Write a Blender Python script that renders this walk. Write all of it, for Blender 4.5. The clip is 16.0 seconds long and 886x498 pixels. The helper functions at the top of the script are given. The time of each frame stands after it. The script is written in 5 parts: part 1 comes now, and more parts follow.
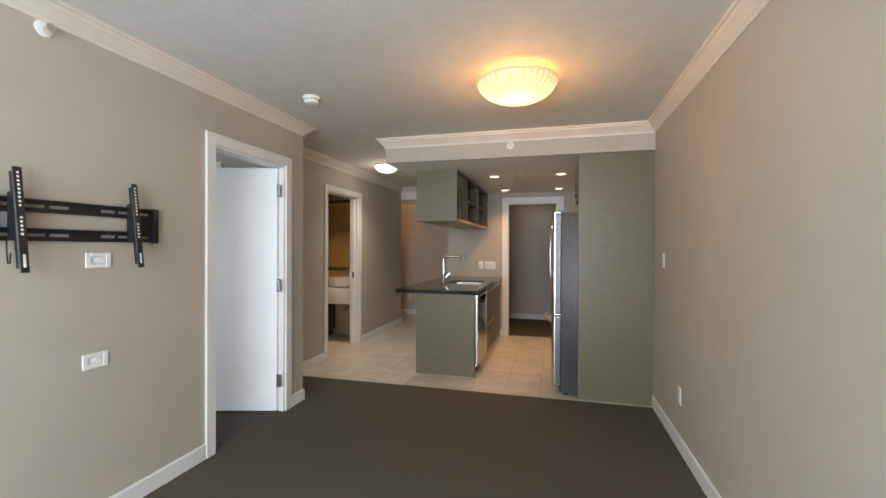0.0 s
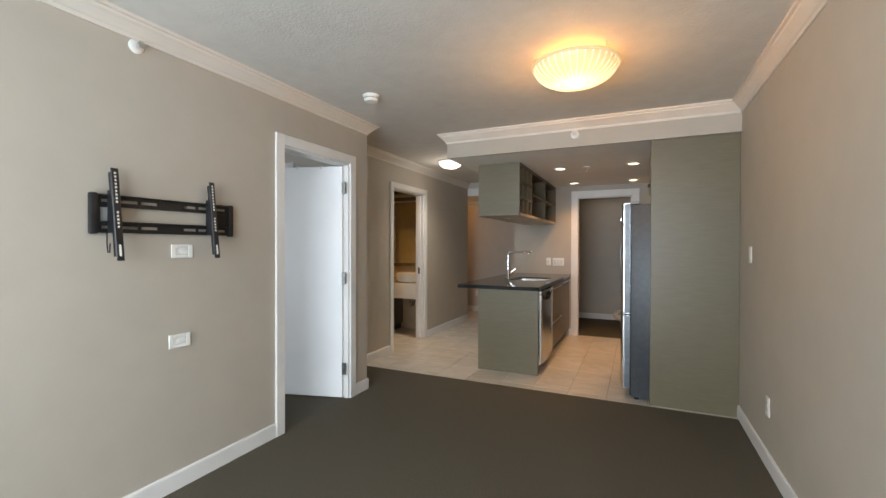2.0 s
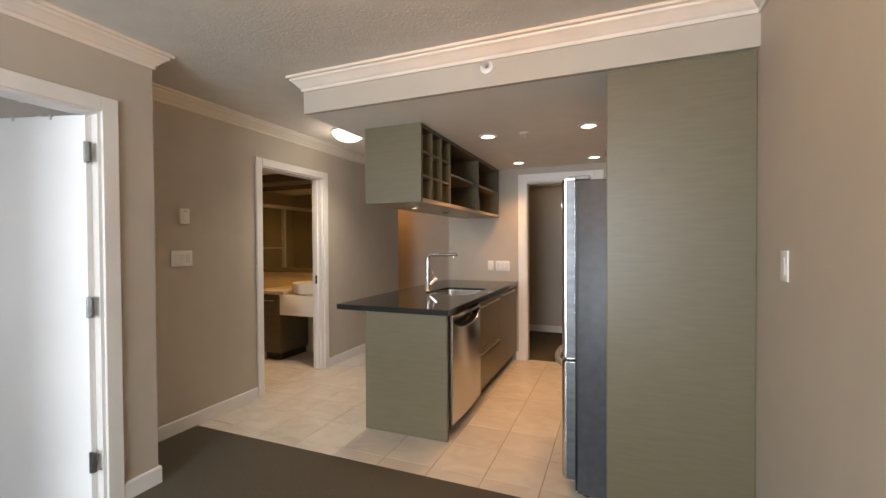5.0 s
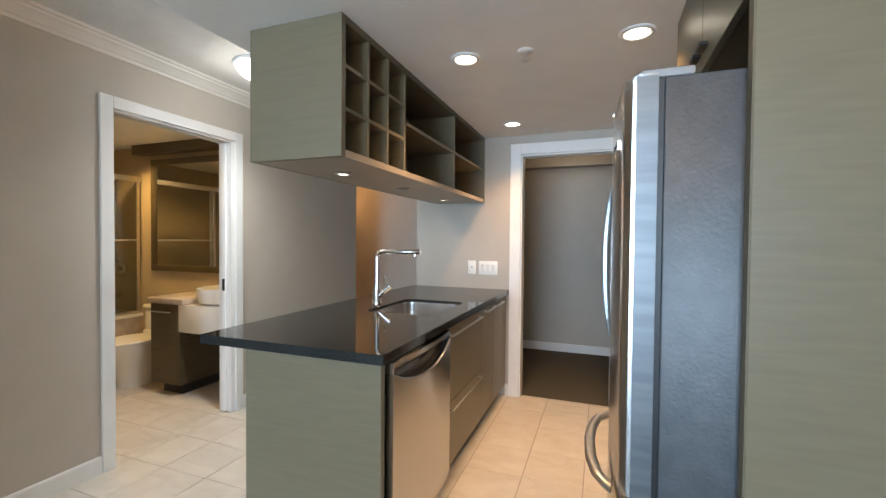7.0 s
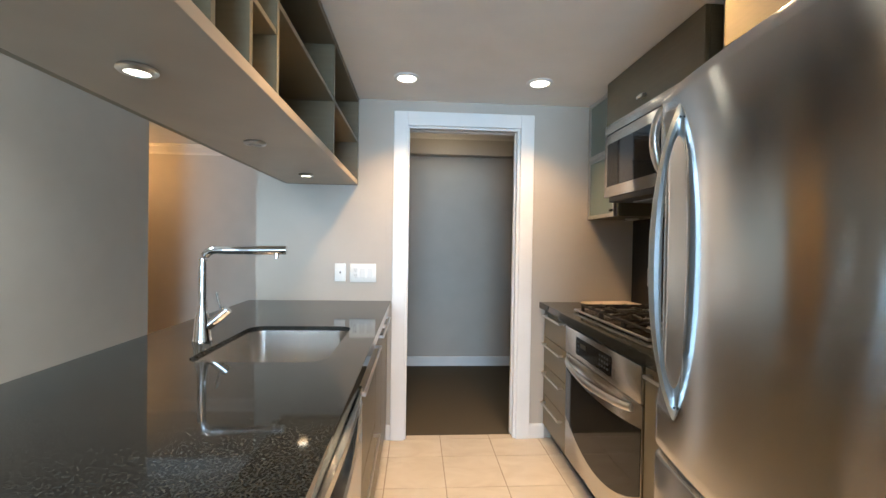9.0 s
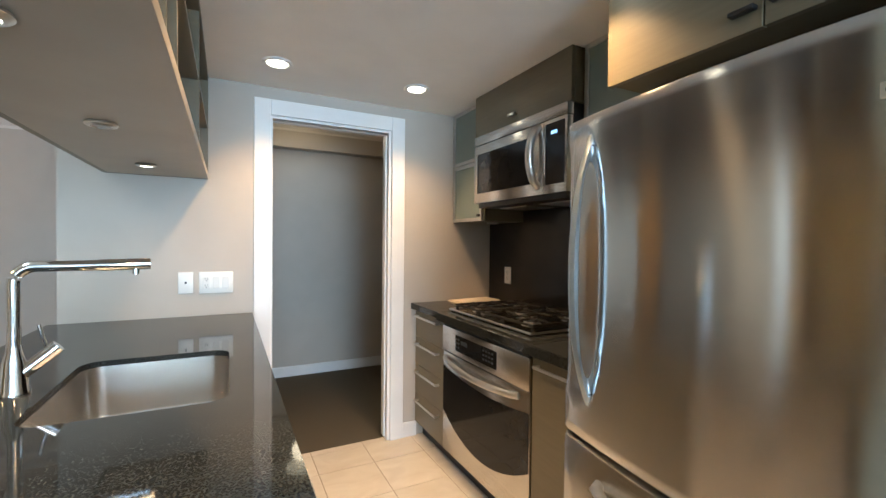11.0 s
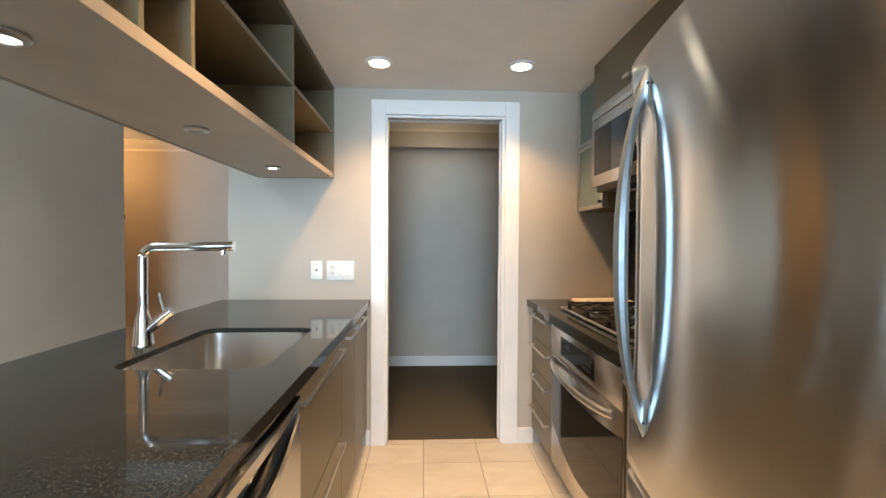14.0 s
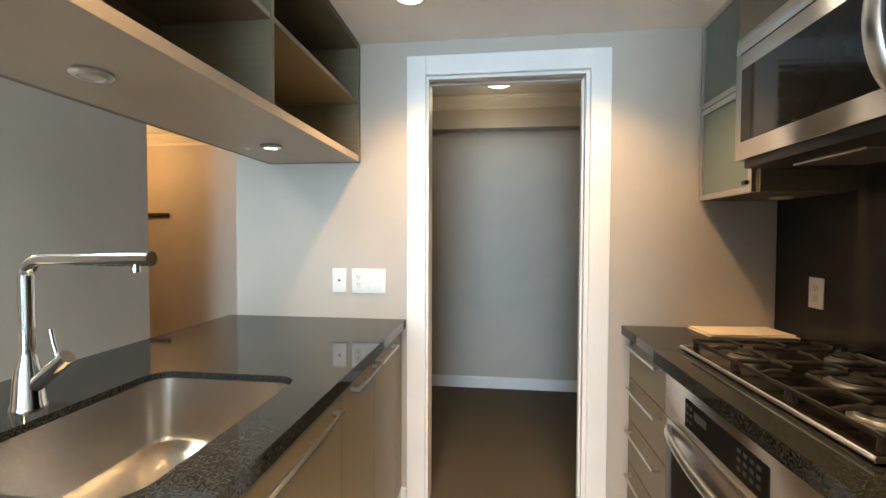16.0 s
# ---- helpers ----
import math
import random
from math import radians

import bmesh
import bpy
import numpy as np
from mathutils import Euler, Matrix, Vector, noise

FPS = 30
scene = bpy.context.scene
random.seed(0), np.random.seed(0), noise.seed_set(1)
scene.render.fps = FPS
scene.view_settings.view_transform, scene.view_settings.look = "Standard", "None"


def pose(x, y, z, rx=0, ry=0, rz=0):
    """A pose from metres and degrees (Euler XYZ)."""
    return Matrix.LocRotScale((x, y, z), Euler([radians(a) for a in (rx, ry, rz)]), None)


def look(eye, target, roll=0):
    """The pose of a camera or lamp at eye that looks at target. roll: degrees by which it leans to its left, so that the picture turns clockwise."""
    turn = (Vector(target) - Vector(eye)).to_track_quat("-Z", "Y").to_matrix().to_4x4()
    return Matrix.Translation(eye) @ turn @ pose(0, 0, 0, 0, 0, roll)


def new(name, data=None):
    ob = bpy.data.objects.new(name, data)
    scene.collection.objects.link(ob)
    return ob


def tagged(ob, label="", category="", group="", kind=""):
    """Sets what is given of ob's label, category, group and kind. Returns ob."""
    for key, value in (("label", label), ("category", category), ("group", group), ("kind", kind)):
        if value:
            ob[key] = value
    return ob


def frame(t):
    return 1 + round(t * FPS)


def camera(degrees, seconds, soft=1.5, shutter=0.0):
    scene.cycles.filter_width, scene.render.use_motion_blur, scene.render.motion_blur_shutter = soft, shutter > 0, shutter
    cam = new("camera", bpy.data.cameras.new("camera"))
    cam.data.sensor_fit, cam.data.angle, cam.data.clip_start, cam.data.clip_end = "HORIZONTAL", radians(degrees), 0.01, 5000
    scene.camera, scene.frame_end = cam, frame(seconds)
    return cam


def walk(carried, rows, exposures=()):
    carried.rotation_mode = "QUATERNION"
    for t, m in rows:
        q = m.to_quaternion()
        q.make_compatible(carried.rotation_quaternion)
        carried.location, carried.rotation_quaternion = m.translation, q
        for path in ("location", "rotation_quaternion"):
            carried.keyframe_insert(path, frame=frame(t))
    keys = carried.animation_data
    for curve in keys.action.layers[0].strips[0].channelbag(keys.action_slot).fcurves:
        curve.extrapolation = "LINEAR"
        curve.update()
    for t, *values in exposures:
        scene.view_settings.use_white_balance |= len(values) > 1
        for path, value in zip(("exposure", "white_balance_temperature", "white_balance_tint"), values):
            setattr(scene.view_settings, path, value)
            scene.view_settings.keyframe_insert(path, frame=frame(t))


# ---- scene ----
cam = camera(92.6, 16.0)
PATH = [
    (0, (0.208, -0.071, 1.37), (-0.303, 1.863, 1.362), 0.2),
    (0.5, (0.211, -0.081, 1.363), (-0.476, 1.797, 1.354), 0.4),
    (1, (0.23, -0.089, 1.351), (-0.549, 1.753, 1.342), 0.3),
    (1.5, (0.255, -0.081, 1.36), (-0.566, 1.743, 1.343), 0.3),
    (2, (0.314, -0.007, 1.333), (-0.521, 1.81, 1.317), 0.1),
    (2.5, (0.334, 0.216, 1.349), (-0.474, 2.046, 1.323), 0.1),
    (3, (0.362, 0.465, 1.362), (-0.424, 2.304, 1.334), -0.1),
    (3.5, (0.443, 0.732, 1.368), (-0.328, 2.577, 1.337), -0.0),
    (4, (0.491, 0.993, 1.373), (-0.266, 2.844, 1.343), -0.1),
    (4.5, (0.48, 1.318, 1.37), (-0.276, 3.17, 1.34), -0.3),
    (7, (0.143, 2.949, 1.33), (-0.556, 4.822, 1.287), 0.5),
    (7.5, (-0.005, 3.219, 1.314), (-0.62, 5.121, 1.275), 0.4),
    (8, (-0.194, 3.42, 1.315), (-0.625, 5.372, 1.284), 0.7),
    (8.5, (-0.336, 3.604, 1.29), (-0.52, 5.595, 1.262), 1.1),
    (9, (-0.433, 3.756, 1.287), (-0.305, 5.751, 1.262), 0.9),
    (9.5, (-0.584, 3.825, 1.312), (-0.086, 5.761, 1.273), 0.9),
    (10, (-0.705, 3.86, 1.325), (0.096, 5.692, 1.288), 0.9),
    (10.2, (-0.728, 3.87, 1.338), (0.163, 5.66, 1.295), 0.9),
    (12.5, (-0.53, 3.849, 1.293), (0.383, 5.628, 1.268), 0.4),
    (13, (-0.402, 3.807, 1.285), (0.261, 5.694, 1.25), 0.4),
    (13.5, (-0.328, 3.824, 1.274), (0.041, 5.789, 1.236), 0.4),
    (14, (-0.259, 3.886, 1.274), (-0.168, 5.883, 1.237), 0.3),
    (14.5, (-0.16, 3.945, 1.294), (-0.286, 5.941, 1.249), 0.2),
    (15, (-0.107, 4.014, 1.305), (-0.345, 5.999, 1.26), 0.2),
    (15.5, (-0.127, 4.229, 1.29), (-0.404, 6.209, 1.237), 0.2),
    (16, (-0.175, 4.553, 1.303), (-0.415, 6.538, 1.246), 0.2),
]
EXPOSURE = [(0.0, -0.34, 7100, 14), (3.0, -0.30, 7000, 14), (4.5, -0.12, 7600, 19), (7.0, 0.48, 5850, 8), (8.0, 0.56, 5450, 5), (9.0, 0.82, 5400, 3), (10.0, 0.82, 5400, 2), (12.5, 0.80, 5450, 3), (14.0, 0.90, 5650, 3), (15.0, 0.89, 5650, 1), (16.0, 0.97, 5650, 1)]
walk(cam, [(t, look(eye, target, roll)) for t, eye, target, roll in PATH], EXPOSURE)

# ---------------------------------------------------------------- light
world = bpy.data.worlds.new("sky")
scene.world = world
world.use_nodes = True
wn = world.node_tree.nodes
sky = wn.new("ShaderNodeTexSky")
sky.sky_type, sky.sun_disc = "NISHITA", False
sky.sun_elevation, sky.sun_rotation = radians(42), radians(75)
world.node_tree.links.new(sky.outputs[0], wn["Background"].inputs[0])
wn["Background"].inputs[1].default_value = 0.10


def lamp(name, kind, place, power, colour, size=0.1, target=None, cone=None, size_y=None, blend=0.6):
    data = bpy.data.lights.new(name, kind)
    data.energy, data.color = power, colour
    if kind == "AREA":
        data.shape, data.size, data.size_y = "RECTANGLE", size, size_y or size
    else:
        data.shadow_soft_size = size
    if kind == "SPOT":
        data.spot_size, data.spot_blend = radians(cone), blend
    ob = new(name, data)
    ob.matrix_world = look(place, target) if target else pose(*place)
    return ob


sun = bpy.data.lights.new("sun", "SUN")
sun.energy, sun.angle, sun.color = 3.0, radians(0.5), (1.0, 0.95, 0.88)
new("sun", sun).matrix_world = look((9, 2.4, 8.3), (0, 0, 0))
DAY = (0.67, 0.84, 1.0)
WARM = (1.0, 0.55, 0.20)
POT = (1.0, 0.57, 0.25)
lamp("window_light", "AREA", (-0.55, -1.62, 1.35), 235, DAY, 2.3, (-0.55, 3, 1.2), None, 2.0)
lamp("bedroom_window_light", "AREA", (-3.6, -1.62, 1.4), 88, (0.66, 0.82, 1.0), 2.0, (-3.6, 3, 1.3), None, 1.7)
for px, py in ((-0.497, 6.14), (0.258, 6.14), (-0.488, 4.93), (0.272, 4.92)):
    lamp("downlight_glow", "SPOT", (px, py, 2.195), 46, POT, 0.035, (px, py, 0), 116, None, 1.0)
for py in (4.71, 6.11):
    lamp("puck_light_glow", "SPOT", (-1.035, py, 1.645), 2.2, POT, 0.03, (-1.035, py, 0), 140)
lamp("living_lamp_glow", "POINT", (-0.025, 2.60, 2.24), 15, WARM, 0.12)
lamp("living_lamp_rim_glow", "POINT", (-0.025, 2.60, 2.405), 27, (1.0, 0.43, 0.09), 0.012)
lamp("hall_lamp_glow", "POINT", (-1.935, 5.12, 2.24), 4, (1.0, 0.95, 0.86), 0.10)
lamp("hall_lamp_beam", "SPOT", (-1.935, 5.12, 2.32), 70, (1.0, 0.95, 0.86), 0.10, (-1.935, 5.12, 0), 140, None, 1.0)
lamp("entry_lamp_glow", "POINT", (-3.30, 7.60, 2.06), 7.5, (1.0, 0.50, 0.17), 0.1)
lamp("bathroom_downlight_glow", "SPOT", (-4.02, 5.45, 2.21), 36, (1.0, 0.58, 0.17), 0.05, (-4.02, 5.45, 0), 150)
# Unseen lamp, added to brighten the basin and the stone slab.
lamp("bathroom_vanity_fill", "SPOT", (-3.05, 5.30, 2.21), 20, (1.0, 0.60, 0.20), 0.05, (-3.05, 5.30, 0), 150)
lamp("den_lamp_glow", "POINT", (-0.150, 7.60, 2.28), 1.6, (1.0, 0.74, 0.45), 0.08)

# ---------------------------------------------------------------- materials


def mat(name, c1, c2=None, scale=(8, 8, 8), rough=0.6, metal=0.0, bump=0.0, bump_scale=None, detail=4.0, spread=(0.35, 0.65), rough2=None, vary=0.0, coat=0.0, brushed=0.0, swirl=0.0):
    m = bpy.data.materials.new(name)
    m.use_nodes = True
    t = m.node_tree
    n, link = t.nodes, t.links.new
    b = n["Principled BSDF"]
    b.inputs["Metallic"].default_value = metal
    b.inputs["Roughness"].default_value = rough
    b.inputs["Coat Weight"].default_value = coat
    if brushed:
        b.inputs["Anisotropic"].default_value = brushed
        b.inputs["Anisotropic Rotation"].default_value = 0.25
        tan = n.new("ShaderNodeTangent")
        tan.direction_type, tan.axis = "RADIAL", "Z"
        link(tan.outputs[0], b.inputs["Tangent"])
    c2 = c2 or c1
    co = n.new("ShaderNodeTexCoord")
    mp = n.new("ShaderNodeMapping")
    mp.inputs["Scale"].default_value = scale
    link(co.outputs["Object"], mp.inputs["Vector"])
    tex = n.new("ShaderNodeTexNoise")
    tex.inputs["Detail"].default_value = detail
    tex.inputs["Distortion"].default_value = swirl
    tex.inputs["Scale"].default_value = 1.0
    link(mp.outputs[0], tex.inputs["Vector"])
    big = n.new("ShaderNodeTexNoise")
    big.inputs["Scale"].default_value = 1.3
    link(co.outputs["Object"], big.inputs["Vector"])
    ramp = n.new("ShaderNodeValToRGB")
    ramp.color_ramp.elements[0].position, ramp.color_ramp.elements[1].position = spread
    ramp.color_ramp.elements[0].color, ramp.color_ramp.elements[1].color = (*c1, 1), (*c2, 1)
    link(tex.outputs["Fac"], ramp.inputs["Fac"])
    hsv = n.new("ShaderNodeHueSaturation")
    link(ramp.outputs[0], hsv.inputs["Color"])
    mr = n.new("ShaderNodeMapRange")
    mr.inputs["To Min"].default_value, mr.inputs["To Max"].default_value = 0.93, 1.07
    link(big.outputs["Fac"], mr.inputs["Value"])
    if vary:
        oi = n.new("ShaderNodeObjectInfo")
        vr = n.new("ShaderNodeMapRange")
        vr.inputs["To Min"].default_value, vr.inputs["To Max"].default_value = 1 - vary, 1 + vary
        link(oi.outputs["Random"], vr.inputs["Value"])
        mul = n.new("ShaderNodeMath")
        mul.operation = "MULTIPLY"
        link(vr.outputs[0], mul.inputs[0])
        link(mr.outputs[0], mul.inputs[1])
        link(mul.outputs[0], hsv.inputs["Value"])
        add = n.new("ShaderNodeVectorMath")
        add.operation = "MULTIPLY_ADD"
        add.inputs[1].default_value = (37, 53, 0)
        link(oi.outputs["Random"], add.inputs[0])
        link(co.outputs["Object"], add.inputs[2])
        link(add.outputs[0], mp.inputs["Vector"])
    else:
        link(mr.outputs[0], hsv.inputs["Value"])
    link(hsv.outputs[0], b.inputs["Base Color"])
    if rough2 is not None:
        rr = n.new("ShaderNodeMapRange")
        rr.inputs["To Min"].default_value, rr.inputs["To Max"].default_value = rough, rough2
        link(tex.outputs["Fac"], rr.inputs["Value"])
        link(rr.outputs[0], b.inputs["Roughness"])
    if bump:
        bt = tex
        if bump_scale:
            bt = n.new("ShaderNodeTexNoise")
            bt.inputs["Scale"].default_value = bump_scale
            bt.inputs["Detail"].default_value = 3.0
            link(co.outputs["Object"], bt.inputs["Vector"])
        bn = n.new("ShaderNodeBump")
        bn.inputs["Strength"].default_value = bump
        bn.inputs["Distance"].default_value = 0.004
        link(bt.outputs["Fac"], bn.inputs["Height"])
        link(bn.outputs[0], b.inputs["Normal"])
    return m


def glow(name, colour, strength, rough=0.4):
    m = mat(name, tuple(0.2 + 0.5 * c for c in colour), None, rough=rough)
    b = m.node_tree.nodes["Principled BSDF"]
    b.inputs["Emission Color"].default_value = (*colour, 1)
    b.inputs["Emission Strength"].default_value = strength
    return m


def glass(name, colour, rough=0.0, ior=1.45):
    m = mat(name, colour, None, rough=rough)
    b = m.node_tree.nodes["Principled BSDF"]
    b.inputs["Transmission Weight"].default_value = 1.0
    b.inputs["IOR"].default_value = ior
    return m


M_WALL = mat("wall_paint", (0.462, 0.410, 0.342), (0.480, 0.427, 0.358), (6, 6, 6), 0.55, bump=0.12, bump_scale=220)
M_CEIL = mat("ceiling_texture_paint", (0.66, 0.63, 0.58), (0.70, 0.67, 0.62), (10, 10, 10), 0.8, bump=0.6, bump_scale=75)
M_CEIL_K = mat("ceiling_smooth_paint", (0.82, 0.80, 0.76), (0.85, 0.83, 0.79), (6, 6, 6), 0.6, bump=0.1, bump_scale=160)
M_TRIM = mat("white_trim_paint", (0.74, 0.72, 0.69), (0.78, 0.76, 0.73), (5, 5, 5), 0.38, bump=0.05, bump_scale=90)
M_CROWN = mat("crown_paint", (0.66, 0.61, 0.54), (0.70, 0.65, 0.58), (5, 5, 5), 0.42, bump=0.05, bump_scale=90)
M_DOOR = mat("white_door_paint", (0.80, 0.80, 0.79), (0.83, 0.83, 0.82), (3, 3, 3), 0.42, bump=0.06, bump_scale=60)
M_CARPET = mat("carpet_pile", (0.054, 0.045, 0.031), (0.112, 0.096, 0.067), (140, 140, 140), 0.95, bump=1.0, bump_scale=380, detail=6)
M_TILE = mat("stone_tile", (0.555, 0.50, 0.43), (0.63, 0.58, 0.51), (4.5, 7, 4), 0.16, bump=0.03, detail=9, spread=(0.30, 0.66), rough2=0.28, vary=0.045, swirl=1.0)
M_GROUT = mat("grout", (0.25, 0.21, 0.165), (0.31, 0.265, 0.21), (60, 60, 60), 0.85, bump=0.3)
M_WOOD = mat("olive_oak_laminate", (0.142, 0.119, 0.072), (0.176, 0.150, 0.094), (7, 7, 80), 0.33, bump=0.05, detail=10, spread=(0.15, 0.85), rough2=0.42)
# Darker, duller oak tone for inner faces, cabinet bodies and the edge band.
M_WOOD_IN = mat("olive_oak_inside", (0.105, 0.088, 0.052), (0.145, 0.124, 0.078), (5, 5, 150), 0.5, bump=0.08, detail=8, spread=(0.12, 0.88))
M_GREY = mat("taupe_panel", (0.41, 0.345, 0.265), (0.45, 0.385, 0.30), (4, 4, 4), 0.42, bump=0.05, bump_scale=120)
M_GRANITE = mat("black_granite", (0.005, 0.0055, 0.006), (0.066, 0.070, 0.066), (210, 210, 210), 0.05, detail=2, spread=(0.36, 0.86))
M_STEEL = mat("brushed_steel", (0.58, 0.56, 0.525), (0.60, 0.58, 0.545), (2, 2, 120), 0.205, 1.0, brushed=1.0)
M_STEEL_BOW = mat("brushed_steel_bowed", (0.575, 0.565, 0.545), (0.60, 0.59, 0.57), (2, 2, 160), 0.155, 1.0, rough2=0.195, brushed=1.0)
M_STEEL_H = mat("brushed_steel_level", (0.56, 0.53, 0.49), (0.62, 0.59, 0.55), (2, 2, 160), 0.26, 1.0, brushed=0.6)
M_SINK = mat("satin_sink_steel", (0.56, 0.53, 0.49), (0.64, 0.61, 0.57), (6, 6, 6), 0.24, 1.0)
M_CHROME = mat("chrome", (0.80, 0.80, 0.80), None, rough=0.06, metal=1.0)
M_SCOOP = mat("dark_satin_steel", (0.27, 0.265, 0.26), (0.31, 0.305, 0.30), (3, 3, 60), 0.34, 0.9)
# Darker copy of the door steel; the colour holds down the window's reflection.
M_EDGE = mat("dimmed_door_side", (0.13, 0.14, 0.15), (0.17, 0.18, 0.19), (3, 3, 40), 0.42, 0.7)
M_HINGE = mat("dull_hinge_steel", (0.17, 0.165, 0.155), (0.22, 0.215, 0.20), (30, 30, 30), 0.35, 0.9)
M_SATIN = mat("satin_metal", (0.66, 0.64, 0.61), (0.72, 0.70, 0.67), (40, 40, 40), 0.28, 1.0)
M_HANDLE_B = mat("pale_blue_steel", (0.43, 0.49, 0.53), (0.48, 0.54, 0.58), (30, 30, 30), 0.44, 1.0)
M_FRIDGE_SIDE = mat("grey_textured_side", (0.060, 0.066, 0.073), (0.074, 0.080, 0.088), (30, 30, 30), 0.42, 0.1, bump=0.16, bump_scale=130)
M_BLACK = mat("black_gloss", (0.012, 0.012, 0.013), (0.018, 0.018, 0.019), (10, 10, 10), 0.06)
M_BLACK_M = mat("black_satin_metal", (0.008, 0.008, 0.009), (0.014, 0.014, 0.015), (20, 20, 20), 0.42, bump=0.1, bump_scale=300)
# Hob steel with the backsplash's dark reflection put into its base colour.
M_HOB = mat("steel_darkened_for_reflection", (0.16, 0.145, 0.125), (0.20, 0.18, 0.155), (5, 60, 5), 0.22, 1.0)
M_IRON = mat("cast_iron", (0.009, 0.008, 0.007), (0.016, 0.014, 0.012), (60, 60, 60), 0.62, bump=0.4, bump_scale=260)
M_SPLASH = mat("dark_backsplash", (0.024, 0.022, 0.021), (0.032, 0.029, 0.027), (5, 5, 5), 0.20)
for m, level in ((M_BLACK, 0.22), (M_SPLASH, 0.22), (M_GRANITE, 0.24), (M_IRON, 0.3)):
    m.node_tree.nodes["Principled BSDF"].inputs["Specular IOR Level"].default_value = level
M_PLASTIC = mat("white_plastic", (0.78, 0.76, 0.71), (0.81, 0.79, 0.74), (8, 8, 8), 0.35)
M_SLOT = mat("dark_slot", (0.035, 0.035, 0.035), None, rough=0.6)
M_ROCKER = mat("grey_white_plastic", (0.70, 0.68, 0.635), (0.73, 0.71, 0.665), (8, 8, 8), 0.4)
M_GREYPL = mat("grey_plastic", (0.30, 0.30, 0.30), None, rough=0.5)
M_PAPER = mat("paper", (0.70, 0.58, 0.44), (0.78, 0.66, 0.52), (12, 12, 12), 0.8)
M_CERAMIC = mat("white_ceramic", (0.80, 0.78, 0.73), (0.83, 0.81, 0.76), (4, 4, 4), 0.12)
M_DARKWOOD = mat("dark_olive_wood", (0.070, 0.053, 0.028), (0.105, 0.082, 0.047), (5, 5, 120), 0.45, bump=0.12)
M_SLAB = mat("beige_stone_slab", (0.45, 0.38, 0.30), (0.58, 0.50, 0.42), (12, 12, 12), 0.25, detail=8)
M_MIRROR = mat("mirror_silver", (0.86, 0.87, 0.86), None, rough=0.01, metal=1.0)
M_FROST = glass("frosted_glass", (0.27, 0.33, 0.31), 0.5)
M_FROST.node_tree.nodes["Principled BSDF"].inputs["Transmission Weight"].default_value = 0.35
M_SHOWER = glass("shower_glass", (0.90, 0.92, 0.88), 0.03)
M_CLEAR = glass("window_glass", (0.97, 0.98, 0.98), 0.0)
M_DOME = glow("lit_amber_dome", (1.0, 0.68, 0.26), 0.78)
# Glow painted stronger toward the bowl's bottom, in place of bulbs inside.
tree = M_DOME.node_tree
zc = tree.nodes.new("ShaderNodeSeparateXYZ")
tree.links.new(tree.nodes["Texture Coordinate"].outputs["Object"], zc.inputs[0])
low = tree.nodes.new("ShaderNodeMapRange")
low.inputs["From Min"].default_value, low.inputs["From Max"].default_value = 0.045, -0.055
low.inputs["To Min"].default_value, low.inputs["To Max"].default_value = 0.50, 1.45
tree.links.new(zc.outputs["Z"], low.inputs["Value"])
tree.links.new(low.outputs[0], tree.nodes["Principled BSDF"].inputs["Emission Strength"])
M_DOME_RIB = glow("lit_amber_dome_rib", (1.0, 0.80, 0.46), 1.25)
M_DOME_W = glow("lit_white_dome", (1.0, 0.92, 0.80), 2.6)
M_DOME_D = glow("lit_den_dome", (1.0, 0.80, 0.52), 1.5)
M_BULB = glow("lit_lens", (1.0, 0.84, 0.60), 6.0)
M_PUCK_OFF = mat("puck_lens_off", (0.55, 0.54, 0.52), None, rough=0.25)
M_DISPLAY = glow("blue_display", (0.35, 0.6, 1.0), 1.2)
M_PRINT = mat("grey_print", (0.035, 0.04, 0.045), None, rough=0.5)
M_OUTDOOR = mat("concrete_terrace", (0.30, 0.29, 0.27), (0.38, 0.37, 0.35), (6, 6, 6), 0.9, bump=0.2)

# ---------------------------------------------------------------- mesh helpers


def absorb(bm, other):
    me = bpy.data.meshes.new("tmp")
    other.to_mesh(me)
    other.free()
    bm.from_mesh(me)
    bpy.data.meshes.remove(me)


def box(bm, x0, x1, y0, y1, z0, z1, bev=0.0, seg=2):
    t = bmesh.new()
    bmesh.ops.create_cube(t, size=1.0, matrix=Matrix.Translation(((x0 + x1) / 2, (y0 + y1) / 2, (z0 + z1) / 2)) @ Matrix.Diagonal((abs(x1 - x0), abs(y1 - y0), abs(z1 - z0), 1)))
    if bev:
        bmesh.ops.bevel(t, geom=t.edges[:], offset=bev, segments=seg, profile=0.5, affect="EDGES")
    absorb(bm, t)
    return bm


def cube(*a, **k):
    return box(bmesh.new(), *a, **k)


def prism(bm, poly, axis, a, b):
    """A polygon (u, v) pushed along an axis: x takes (y, z), y takes (x, z), z takes (x, y)."""
    put = {"x": lambda u, v, w: (w, u, v), "y": lambda u, v, w: (u, w, v), "z": lambda u, v, w: (u, v, w)}[axis]
    lo = [bm.verts.new(put(u, v, a)) for u, v in poly]
    hi = [bm.verts.new(put(u, v, b)) for u, v in poly]
    n = len(poly)
    bm.faces.new(lo)
    bm.faces.new(hi[::-1])
    for i in range(n):
        bm.faces.new((lo[i], lo[(i + 1) % n], hi[(i + 1) % n], hi[i]))
    bmesh.ops.recalc_face_normals(bm, faces=bm.faces[:])
    return bm


